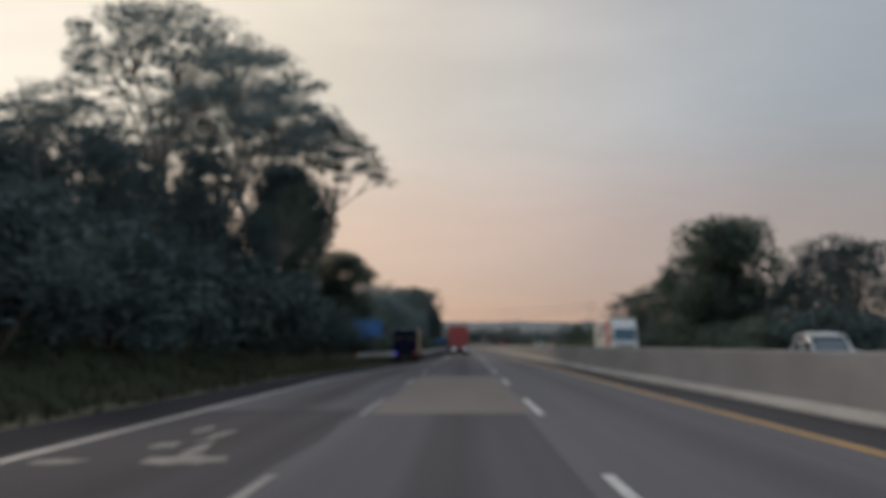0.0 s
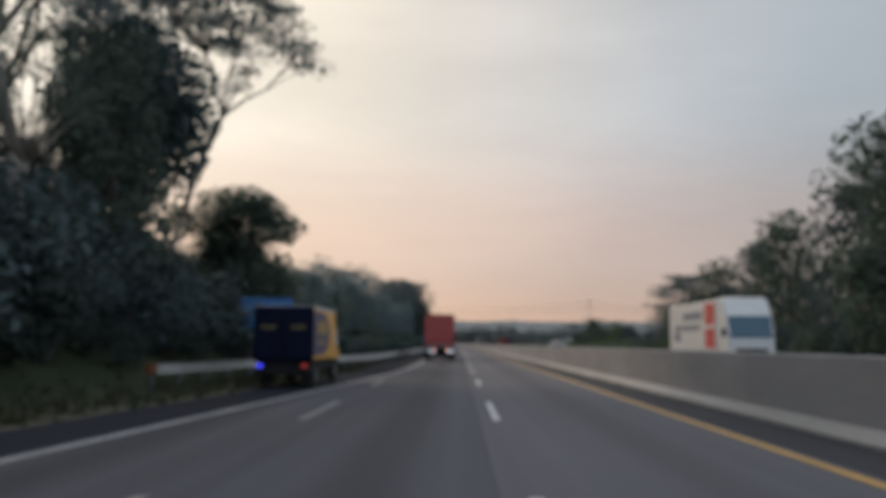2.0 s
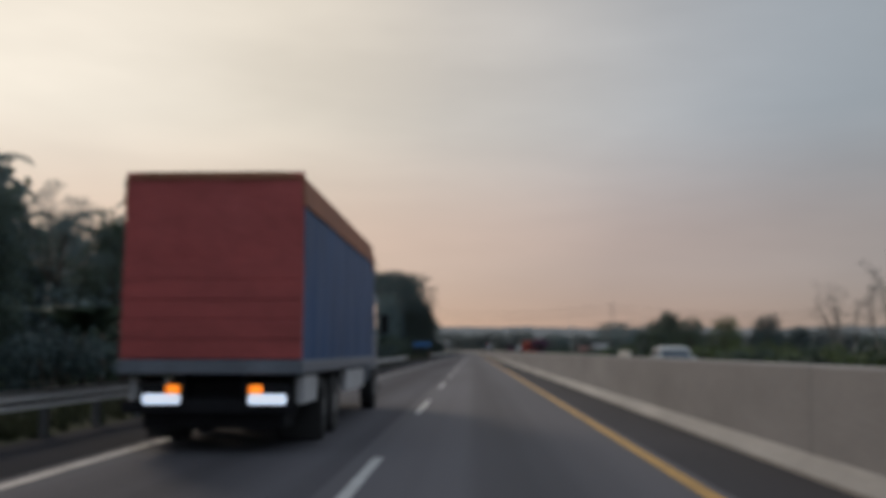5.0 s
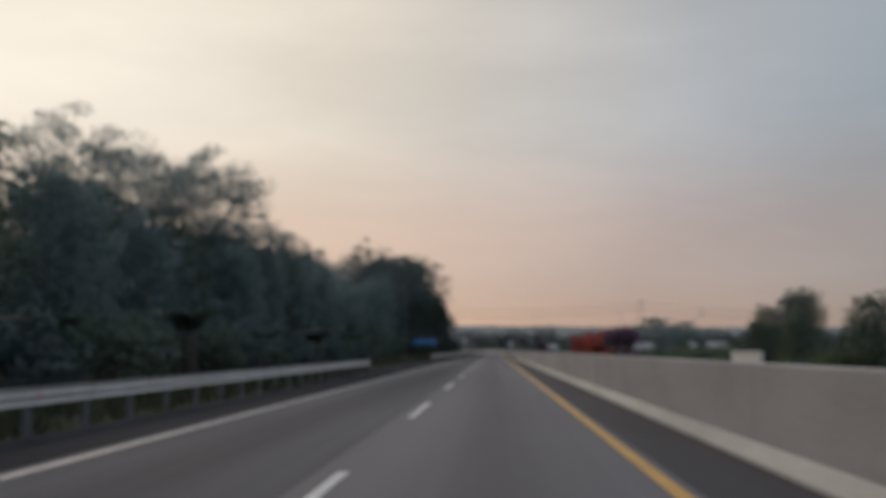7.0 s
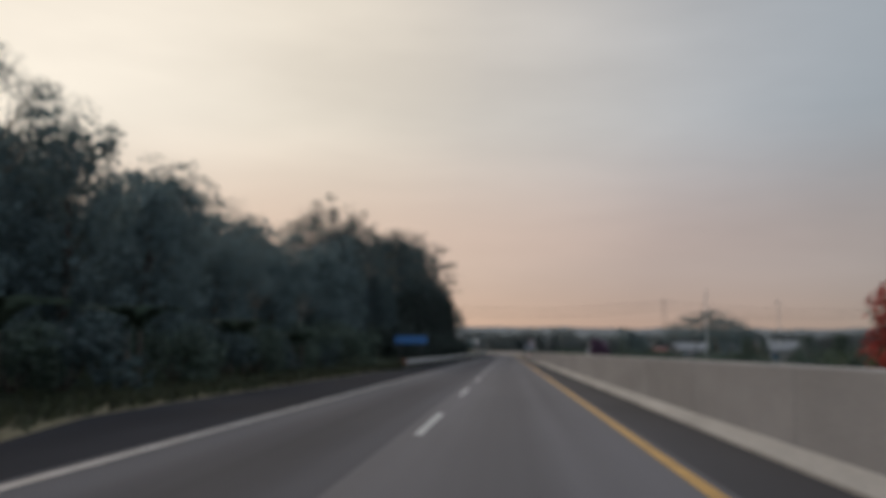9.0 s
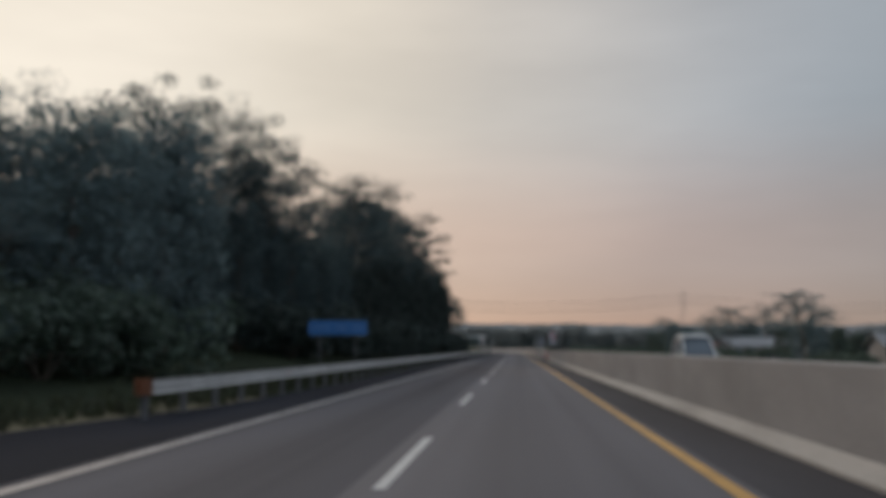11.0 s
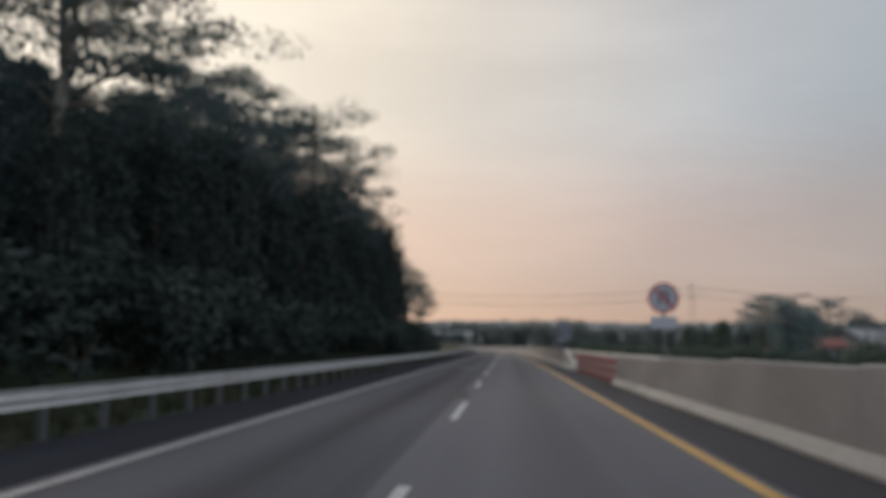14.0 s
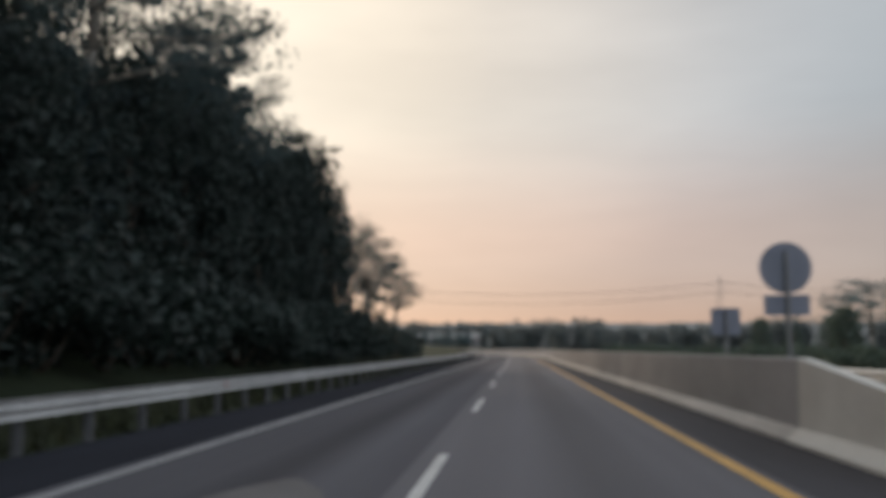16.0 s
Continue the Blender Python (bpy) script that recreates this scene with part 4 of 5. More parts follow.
BARS = material("pale_sign_lettering", (0.10, 0.22, 0.44), 0.5, vary=0.1)
SIGN_BLUE = material("blue_sign_face", (0.03, 0.145, 0.38), 0.45, vary=0.12, scale=1)
SIGN_WHITE = material("white_sign_face", (0.44, 0.46, 0.50), 0.45, vary=0.08, scale=2)
SIGN_BACK = material("grey_sign_back", (0.21, 0.225, 0.27), 0.6, 0.0, vary=0.15, scale=3)
BLACK_P = material("black_sign_paint", (0.02, 0.02, 0.025), 0.5, vary=0.1)
AMBER = material("amber_lamp", (0.95, 0.30, 0.02), 0.3, vary=0.05, glow=0.9)
LED = material("white_lamp", (0.80, 0.88, 1.0), 0.3, vary=0.02, glow=0.65)
BLUE_LAMP = material("blue_lamp", (0.05, 0.06, 0.95), 0.3, vary=0.05, glow=0.9)
RED_LAMP = material("red_lamp", (0.55, 0.05, 0.03), 0.3, vary=0.05, glow=0.1)


def lathe(bm, outline, n=20):
    """Turns an outline of (radius, x) round the x axis."""
    rings = [[bm.verts.new((x, r * math.cos(2 * math.pi * k / n), r * math.sin(2 * math.pi * k / n))) for k in range(n)] for r, x in outline]
    for a, b in zip(rings, rings[1:]):
        for k in range(n):
            bm.faces.new((a[k], a[(k + 1) % n], b[(k + 1) % n], b[k]))
    bm.faces.new(rings[0][::-1])
    bm.faces.new(rings[-1])
    bmesh.ops.recalc_face_normals(bm, faces=bm.faces)
    return bm


def wheel(t, x, y, r, w):
    tyre = part("tyre", lathe(B(), [(r * 0.62, -w / 2), (r * 0.93, -w / 2), (r, -w * 0.36), (r, w * 0.36), (r * 0.93, w / 2), (r * 0.62, w / 2)]), RUBBER, t, smooth=False)
    tyre.matrix_basis = pose(x, y, r)
    part("rim", lathe(B(), [(r * 0.2, -w * 0.52), (r * 0.58, -w * 0.47), (r * 0.62, -w * 0.51), (r * 0.62, w * 0.51), (r * 0.58, w * 0.47), (r * 0.2, w * 0.52)], 14), RIM, tyre)


def cloth(bm, p, u, v, nu, nv, sag, rng):
    """A sheet of p + a*u + b*v with soft folds along its normal."""
    p, u, v = Vector(p), Vector(u), Vector(v)
    n = u.cross(v).normalized()
    g = [[bm.verts.new(p + u * i / nu + v * j / nv + n * sag * (noise.noise((i * 0.5, j * 0.22, rng)) + 0.25 * math.sin(i * 1.3 + 2 * noise.noise((i * 0.3, 0, rng))) * (j / nv))) for i in range(nu + 1)] for j in range(nv + 1)]
    for a, b in zip(g, g[1:]):
        for i in range(nu):
            bm.faces.new((a[i], a[i + 1], b[i + 1], b[i]))
    return bm


def cargo_truck():
    t = thing("cargo_truck", "cargo truck with red rear tarpaulin, blue sides and lit tail lamps", "truck", pose(-2.25, 109.5, 0))
    L = 8.6
    part("load_body", box(B(), -1.15, 1.15, 0.05, L, 1.18, 3.55, 0.06), BLUE_TARP, t)
    for k in range(5):
        part("tail_board", box(B(), -1.2, 1.2, -0.02 - 0.006 * (k % 2), 0.05, 1.22 + 0.26 * k, 1.475 + 0.26 * k, 0.008), RED_TARP, t)
    part("rear_sheet", cloth(B(), (-1.2, -0.01, 2.5), (2.4, 0, 0), (0, 0, 1.2), 16, 10, 0.03, 1.7), RED_TARP, t, "red tarpaulin over the tail", True)
    bm = B()
    prism(bm, [(-1.22, 3.25), (-1.20, 3.62), (-0.9, 3.70), (0.9, 3.70), (1.20, 3.62), (1.22, 3.25), (1.19, 3.25), (1.17, 3.6), (-1.17, 3.6), (-1.19, 3.25)], -0.03, L - 0.5)
    part("roof_sheet", bm, RUST_TARP, t, "faded orange roof tarpaulin")
    bm = B()
    prism(bm, [(-1.20, 2.95), (-1.20, 3.60), (1.20, 3.60), (1.20, 2.95)], L - 0.5, L + 0.15)
    bmesh.ops.bevel(bm, geom=bm.edges[:], offset=0.16, segments=3, affect="EDGES")
    part("roof_hood", bm, RUST_TARP, t)
    for side in (-1, 1):
        part("side_sheet", cloth(B(), (side * 1.19, 0.03, 1.15), (0, side * L * 1.0, 0) if side < 0 else (0, L, 0), (0, 0, 2.15), 40, 8, 0.035 , 5 + side), BLUE_TARP, t, "creased blue tarpaulin", True).matrix_basis = pose(0, L + 0.03 if side < 0 else 0, 0)
    part("sill", box(B(), -1.22, 1.22, -0.05, L, 1.02, 1.20, 0.02), GREYSTEEL, t)
    for x in (-0.42, 0.42):
        part("chassis_rail", box(B(), x - 0.05, x + 0.05, 0.1, 10.6, 0.72, 1.02), DARKSTEEL, t)
    part("bumper", box(B(), -1.15, 1.15, -0.05, 0.06, 0.52, 0.68, 0.02), DARKSTEEL, t)
    part("underside_box", box(B(), -0.6, 0.6, 0.4, 2.2, 0.5, 0.98, 0.04), DARKSTEEL, t)
    # flaps and block enlarged as dark fill for the shade under the tail
    for x in (-0.95, 0.95):
        part("mudflap", box(B(), x - 0.32, x + 0.32, 1.32, 1.34, 0.07, 0.80, 0.004), RUBBER, t)
    part("under_shade_block", box(B(), -0.95, 0.95, 0.2, 0.9, 0.30, 0.72, 0.03), DARKSTEEL, t)
    for x, inner in ((-0.60, 1), (0.78, -1)):
        lamp = part("tail_lamp", box(B(), x - 0.29, x + 0.29, -0.09, 0.0, 0.62, 0.90, 0.02), DARKSTEEL, t)
        part("amber_lens", box(B(), x + inner * 0.15 - 0.085, x + inner * 0.15 + 0.085, -0.115, -0.085, 0.775, 0.885, 0.03), AMBER, lamp, "lit amber lens")
        part("white_lens", box(B(), x - 0.24, x + 0.24, -0.115, -0.085, 0.645, 0.765, 0.03), LED, lamp, "lit white lens")
    for side in (-1, 1):
        for y in (2.0, 3.3, 9.4):
            wheel(t, side * 1.0, y, 0.48, 0.30)
        part("mudguard", box(B(), side * 1.12 - 0.06, side * 1.12 + 0.06, 0.3, 1.35, 0.62, 0.98, 0.02), WHITE_W, t, "pale scuffed side panel")
        part("mudguard", box(B(), side * 1.12 - 0.06, side * 1.12 + 0.06, 4.4, 6.9, 0.60, 0.98, 0.02), WHITE_W, t, "pale scuffed side panel")
    cab = part("cab", box(B(), -1.05, 1.05, 8.9, 10.7, 0.55, 2.75, 0.12), GREYSTEEL, t)
    part("windscreen", box(B(), -0.95, 0.95, 10.68, 10.72, 1.7, 2.5, 0.01), GLASSY, cab)
    part("grille", box(B(), -0.7, 0.7, 10.69, 10.73, 0.95, 1.45, 0.01), DARKSTEEL, cab)
    for side in (-1, 1):
        door = part("door", box(B(), side * 1.055 - 0.02, side * 1.055 + 0.02, 9.15, 10.45, 0.85, 2.6, 0.015), GREYSTEEL, cab)
        part("side_window", box(B(), side * 1.078 - 0.006, side * 1.078 + 0.006, 9.3, 10.35, 1.7, 2.45, 0.004), GLASSY, door)
        part("handle", box(B(), side * 1.085 - 0.015, side * 1.085 + 0.015, 9.25, 9.42, 1.48, 1.53, 0.005), DARKSTEEL, door)
        part("step", box(B(), side * 1.06 - 0.08, side * 1.06 + 0.08, 9.9, 10.5, 0.42, 0.5, 0.01), DARKSTEEL, cab)
        part("mirror", box(B(), side * 1.25 - 0.09, side * 1.25 + 0.09, 10.45, 10.53, 1.75, 2.2, 0.02), DARKSTEEL, cab)
        part("mirror_arm", tube(B(), (side * 1.04, 10.5, 2.2), (side * 1.25, 10.5, 2.15), 0.018, n=6), DARKSTEEL, cab)


def box_truck():
    t = thing("box_truck", "small yellow and blue box truck standing on the shoulder", "truck", pose(-5.86, 62.8, 0, 0, 0, 0))
    W, L = 0.88, 4.85
    body = part("cargo_box", box(B(), -W, W, 0.05, L, 0.84, 2.42, 0.03), YELLOW, t)
    part("rear_frame", box(B(), -W - 0.006, W + 0.006, 0.02, 0.14, 0.83, 2.43, 0.02), NAVY, t)
    part("roof_cap", box(B(), -W - 0.008, W + 0.008, 0.1, L - 0.02, 2.36, 2.45, 0.02), WHITE_W, t, "pale grey roof cap")
    for x in (-0.44, 0.44):
        d = part("rear_door", box(B(), x - 0.425, x + 0.425, 0.0, 0.05, 0.86, 2.38, 0.015), NAVY, t, "dark blue rear door")
        part("lock_bar", tube(B(), (x - 0.3 * (1 if x > 0 else -1), -0.02, 0.9), (x - 0.3 * (1 if x > 0 else -1), -0.02, 2.34), 0.014), DARKSTEEL, d)
        part("lettering", box(B(), x - 0.22, x + 0.22, -0.012, 0.004, 1.74, 1.88), OCHRE, d)
    for side in (-1, 1):
        bm = B()
        n = 28
        o = [(-0.4, 1.22)] + [(2.1 * 0.98 * math.sin(math.pi * k / n) ** 0.8 + 1.35, 1.63 + 0.66 * math.cos(math.pi * k / n)) for k in range(n + 1)]
        o = [(0.12, 2.29)] + o[1:] + [(0.12, 0.97)]
        vs = [bm.verts.new((side * (W + 0.006), y, z)) for y, z in o]
        f = bm.faces.new(vs)
        ex = bmesh.ops.extrude_face_region(bm, geom=[f])
        bmesh.ops.translate(bm, vec=(side * 0.006, 0, 0), verts=[g for g in ex["geom"] if isinstance(g, bmesh.types.BMVert)])
        bmesh.ops.recalc_face_normals(bm, faces=bm.faces)
        part("side_graphic", bm, BLUE_GR, body, "dark blue rounded panel")
        part("lettering", box(B(), side * (W + 0.016) - 0.004, side * (W + 0.016) + 0.004, 0.9, 2.6, 1.62, 2.0), YELLOW_P, body)
        part("lettering", box(B(), side * (W + 0.016) - 0.004, side * (W + 0.016) + 0.004, 0.8, 2.4, 1.32, 1.40), YELLOW_P, body)
        for y in (1.05, 5.35):
            wheel(t, side * 0.72, y, 0.36, 0.22)
    for x in (-0.32, 0.32):
        part("chassis_rail", box(B(), x - 0.05, x + 0.05, 0.1, 5.6, 0.55, 0.84), DARKSTEEL, t)
    part("bumper", box(B(), -0.85, 0.85, -0.06, 0.04, 0.42, 0.58, 0.02), DARKSTEEL, t)
    part("underframe", box(B(), -0.80, 0.80, 0.12, L, 0.50, 0.84, 0.02), DARKSTEEL, t)
    for x in (-0.62, 0.62):
        part("mudflap", box(B(), x - 0.2, x + 0.2, 0.62, 0.64, 0.10, 0.56, 0.004), RUBBER, t)
    for x in (-0.66, 0.66):
        part("tail_lamp", box(B(), x - 0.09, x + 0.09, -0.085, -0.05, 0.62, 0.73, 0.01), BLUE_LAMP if x < 0 else RED_LAMP, t, "lit blue lamp" if x < 0 else "red tail lamp")
    bm = B()
    prism(bm, [(0, 0.80), (0, 2.0), (0.55, 1.98), (1.15, 1.22), (1.55, 1.08), (1.58, 0.80)], -0.82, 0.82)
    bmesh.ops.transform(bm, matrix=Matrix.Rotation(radians(90), 4, "Z"), verts=bm.verts)
    bmesh.ops.bevel(bm, geom=bm.edges[:], offset=0.04, segments=2, affect="EDGES")
    cab = part("cab", bm, YELLOW, t, "yellow cab with sloping nose")
    cab.matrix_basis = pose(0, L + 0.04, 0)
    part("front_skirt", box(B(), -0.80, 0.80, 0.02, 1.55, 0.40, 0.79, 0.03), DARKSTEEL, cab, "dark skirt and bumper under the cab")
    for side in (-1, 1):
        bm = B()
        o = [(0.12, 1.28), (0.12, 1.86), (0.5, 1.86), (0.92, 1.28)]
        prism(bm, o, side * 0.83 - 0.006, side * 0.83 + 0.006)
        bmesh.ops.transform(bm, matrix=Matrix.Rotation(radians(90), 4, "Z"), verts=bm.verts)
        part("side_window", bm, WHITE_W, cab, "bright side window")
        part("mirror", box(B(), side * 1.02 - 0.07, side * 1.02 + 0.07, 0.98, 1.05, 1.2, 1.42, 0.02), DARKSTEEL, cab)


def oncoming_truck():
    t = thing("delivery_truck", "white delivery truck with red side panels on the opposite carriageway", "truck", pose(13.4, 80, 0, 0, 0, 180))
    part("cargo_box", box(B(), -1.15, 1.15, -12.0, -2.0, 1.0, 3.60, 0.05), WHITE, t)
    for side in (-1, 1):
        for z0, z1 in ((1.15, 2.15), (2.35, 3.45)):
            part("side_panel", box(B(), side * 1.155 - 0.006, side * 1.155 + 0.006, -4.0, -2.15, z0, z1), RED_P, t, "red side panel")
        part("lettering", box(B(), side * 1.155 - 0.006, side * 1.155 + 0.006, -8.6, -4.5, 2.65, 3.1), SIGN_BACK, t)
        part("lettering", box(B(), side * 1.155 - 0.006, side * 1.155 + 0.006, -10.6, -5.0, 2.1, 2.4), SIGN_BACK, t)
        part("lettering", box(B(), side * 1.155 - 0.006, side * 1.155 + 0.006, -10.8, -9.2, 1.5, 2.0), SIGN_BACK, t)
        for y in (-0.9, -9.6):
            wheel(t, side * 1.0, y, 0.46, 0.28)
    bm = B()
    prism(bm, [(-1.85, 0.5), (-1.85, 3.3), (-1.55, 3.68), (-1.0, 3.60), (-0.36, 2.75), (-0.02, 1.6), (0.05, 0.5)], -1.12, 1.12)
    bmesh.ops.transform(bm, matrix=Matrix.Rotation(radians(90), 4, "Z"), verts=bm.verts)
    bmesh.ops.bevel(bm, geom=bm.edges[:], offset=0.07, segments=2, affect="EDGES")
    cab = part("cab", bm, WHITE, t, "white cab with roof deflector")
    bm = B()
    prism(bm, [(-0.34, 2.70), (-0.03, 1.66), (0.02, 1.67), (-0.29, 2.72)], -1.0, 1.0)
    bmesh.ops.transform(bm, matrix=Matrix.Rotation(radians(90), 4, "Z"), verts=bm.verts)
    part("windscreen", bm, GLASSY, cab)
    part("grille", box(B(), -0.75, 0.75, 0.04, 0.07, 0.85, 1.15, 0.01), BLACK_P, cab)
    for side in (-1, 1):
        part("mirror", box(B(), side * 1.28 - 0.1, side * 1.28 + 0.1, -0.25, -0.15, 1.7, 2.15, 0.02), BLACK_P, cab)
    part("chassis", box(B(), -0.5, 0.5, -11.8, -0.4, 0.55, 1.0), DARKSTEEL, t)


def loft(bm, rows, n=20):
    """A smooth shell through rounded rectangles: rows of (y, half width, bottom, top, squareness)."""
    rings = []
    for y, w, z0, z1, q in rows:
        ring = []
        for k in range(n):
            a = 2 * math.pi * (k + 0.5) / n
            c, d = math.cos(a), math.sin(a)
            ring.append(bm.verts.new((w * math.copysign(abs(c) ** q, c), y, (z0 + z1) / 2 + (z1 - z0) / 2 * math.copysign(abs(d) ** q, d))))
        rings.append(ring)
    for a, b in zip(rings, rings[1:]):
        for k in range(n):
            bm.faces.new((a[k], a[(k + 1) % n], b[(k + 1) % n], b[k]))
    bm.faces.new(rings[0][::-1])
    bm.faces.new(rings[-1])
    bmesh.ops.recalc_face_normals(bm, faces=bm.faces)
    return bm


def car(name, label, x, y, h, l, width, mat, van=False, turn=180):
    """A car, front at the origin and body behind it along -y: lower body, glass band, roof shell, wheels and lamps."""
    t = thing(name, label, "van" if van else "car", pose(x, y, 0, 0, 0, turn))
    w = width / 2
    belt_z = 0.98 if van else 0.90
    nose = 0.35 if van else 1.05          # where the windscreen starts
    tail = l - 0.12 if van else l - 0.55  # where the rear window ends
    part("body", loft(B(), [(0.0, w * 0.72, 0.36, 0.62, 0.5), (-0.12, w * 0.9, 0.28, 0.72, 0.45), (-0.6, w, 0.24, belt_z - 0.10, 0.4), (-nose - 0.2, w, 0.22, belt_z, 0.4), (-l * 0.6, w, 0.22, belt_z + 0.02, 0.4),
                            (-l + 0.35, w, 0.24, belt_z + 0.02, 0.42), (-l + 0.08, w * 0.92, 0.30, belt_z - 0.06, 0.45), (-l, w * 0.8, 0.38, belt_z - 0.18, 0.5)]), mat, t, smooth=True)
    run = h - belt_z
    part("window_band", loft(B(), [(-nose - 0.05, w * 0.80, belt_z - 0.08, belt_z + 0.04, 0.5), (-nose - run * 1.15, w * 0.80, belt_z - 0.08, h - 0.06, 0.5),
                                   (-tail + run * 0.75, w * 0.80, belt_z - 0.08, h - 0.07, 0.5), (-tail, w * 0.80, belt_z - 0.08, belt_z + 0.05, 0.5)]), CAR_GLASS, t, "pale reflecting window glass", True)
    part("roof", loft(B(), [(-nose - run * 0.92, w * 0.70, h - 0.16, h - 0.07, 0.6), (-nose - run * 1.25, w * 0.78, h - 0.15, h - 0.01, 0.6), (-(nose + tail) / 2, w * 0.80, h - 0.14, h + 0.02, 0.6),
                            (-tail + run * 0.9, w * 0.78, h - 0.16, h - 0.02, 0.6), (-tail + run * 0.55, w * 0.72, h - 0.22, h - 0.10, 0.6)]), mat, t, smooth=True)
    for side in (-1, 1):
        for a, b in (((-nose - 0.08, belt_z - 0.02), (-nose - run * 1.05, h - 0.09)), ((-tail + 0.06, belt_z), (-tail + run * 0.68, h - 0.12)), ((-(nose + tail) / 2, belt_z), (-(nose + tail) / 2 - 0.04, h - 0.09))):
            part("pillar", tube(B(), (side * w * 0.86, a[0], a[1]), (side * w * 0.76, b[0], b[1]), 0.045, 0.035, 8), mat, t)
        for yy in (-0.8, -l + 0.85):
            wheel(t, side * (w - 0.1), yy, 0.31, 0.2)
        part("headlamp", box(B(), side * (w - 0.32) - 0.15, side * (w - 0.32) + 0.15, -0.12, -0.02, 0.55, 0.68, 0.02), WHITE_W, t)
        part("mirror", box(B(), side * (w + 0.08) - 0.08, side * (w + 0.08) + 0.08, -nose - 0.42, -nose - 0.34, belt_z + 0.02, belt_z + 0.15, 0.02), mat, t)


cargo_truck()
box_truck()
oncoming_truck()
car("car", "white hatchback on the opposite carriageway", 12.15, 28.3, 1.72, 4.4, 1.7, WHITE)
car("car", "white saloon on the opposite carriageway", 10.6, 139, 1.52, 4.3, 1.7, WHITE)
car("van", "white minivan on the opposite carriageway", 10.2, 270, 2.05, 4.4, 1.75, WHITE, True)


# ---- signs ----
def board_sign(x0, x1, y, z0, z1, label, rows, ground):
    t = thing("road_sign", label, "sign", pose((x0 + x1) / 2, y, 0))
    w = (x1 - x0) / 2
    board = part("board", box(B(), -w, w, -0.02, 0.02, z0, z1, 0.008), SIGN_BLUE, t, "blue sign board")
    for a, b, c, d in ((-w + 0.03, w - 0.03, z1 - 0.06, z1 - 0.03), (-w + 0.03, w - 0.03, z0 + 0.03, z0 + 0.06), (-w + 0.03, -w + 0.06, z0 + 0.06, z1 - 0.06), (w - 0.06, w - 0.03, z0 + 0.06, z1 - 0.06)):
        part("border", box(B(), a, b, -0.026, -0.018, c, d), BARS, board)
    for a, b, c, d in rows:
        part("lettering", box(B(), -w + 2 * w * a, -w + 2 * w * b, -0.026, -0.018, z0 + (z1 - z0) * c, z0 + (z1 - z0) * d), BARS, board)
    for x in (-w * 0.62, w * 0.62):
        part("post", tube(B(), (x, 0.06, ground - 0.3), (x, 0.06, z1 - 0.05), 0.045, n=10), POST, t)


board_sign(-12.4, -9.6, 84.5, 2.13, 3.75, "blue direction sign on two posts by the guardrail", [(0.1, 0.75, 0.62, 0.76), (0.1, 0.9, 0.28, 0.40)], ground_z(-11, 84.5))
board_sign(-10.6, -7.2, 276.9, 2.05, 2.88, "long blue direction sign on two posts before the trees", [(0.05, 0.38, 0.42, 0.60), (0.45, 0.68, 0.42, 0.60), (0.75, 0.93, 0.42, 0.60)], ground_z(-9, 278))


def disc(bm, r, y, thick, z, n=40, hole=0.0):
    ring = [(math.cos(2 * math.pi * k / n), math.sin(2 * math.pi * k / n)) for k in range(n)]
    f = [bm.verts.new((r * c, y, z + r * s)) for c, s in ring]
    b = [bm.verts.new((r * c, y + thick, z + r * s)) for c, s in ring]
    if hole:
        fi = [bm.verts.new((hole * c, y, z + hole * s)) for c, s in ring]
        for k in range(n):
            q = (k + 1) % n
            bm.faces.new((f[k], f[q], fi[q], fi[k]))
            bm.faces.new((f[q], f[k], b[k], b[q]))
    else:
        bm.faces.new(f)
        bm.faces.new(b[::-1])
        for k in range(n):
            q = (k + 1) % n
            bm.faces.new((f[q], f[k], b[k], b[q]))
    bmesh.ops.recalc_face_normals(bm, faces=bm.faces)
    return bm


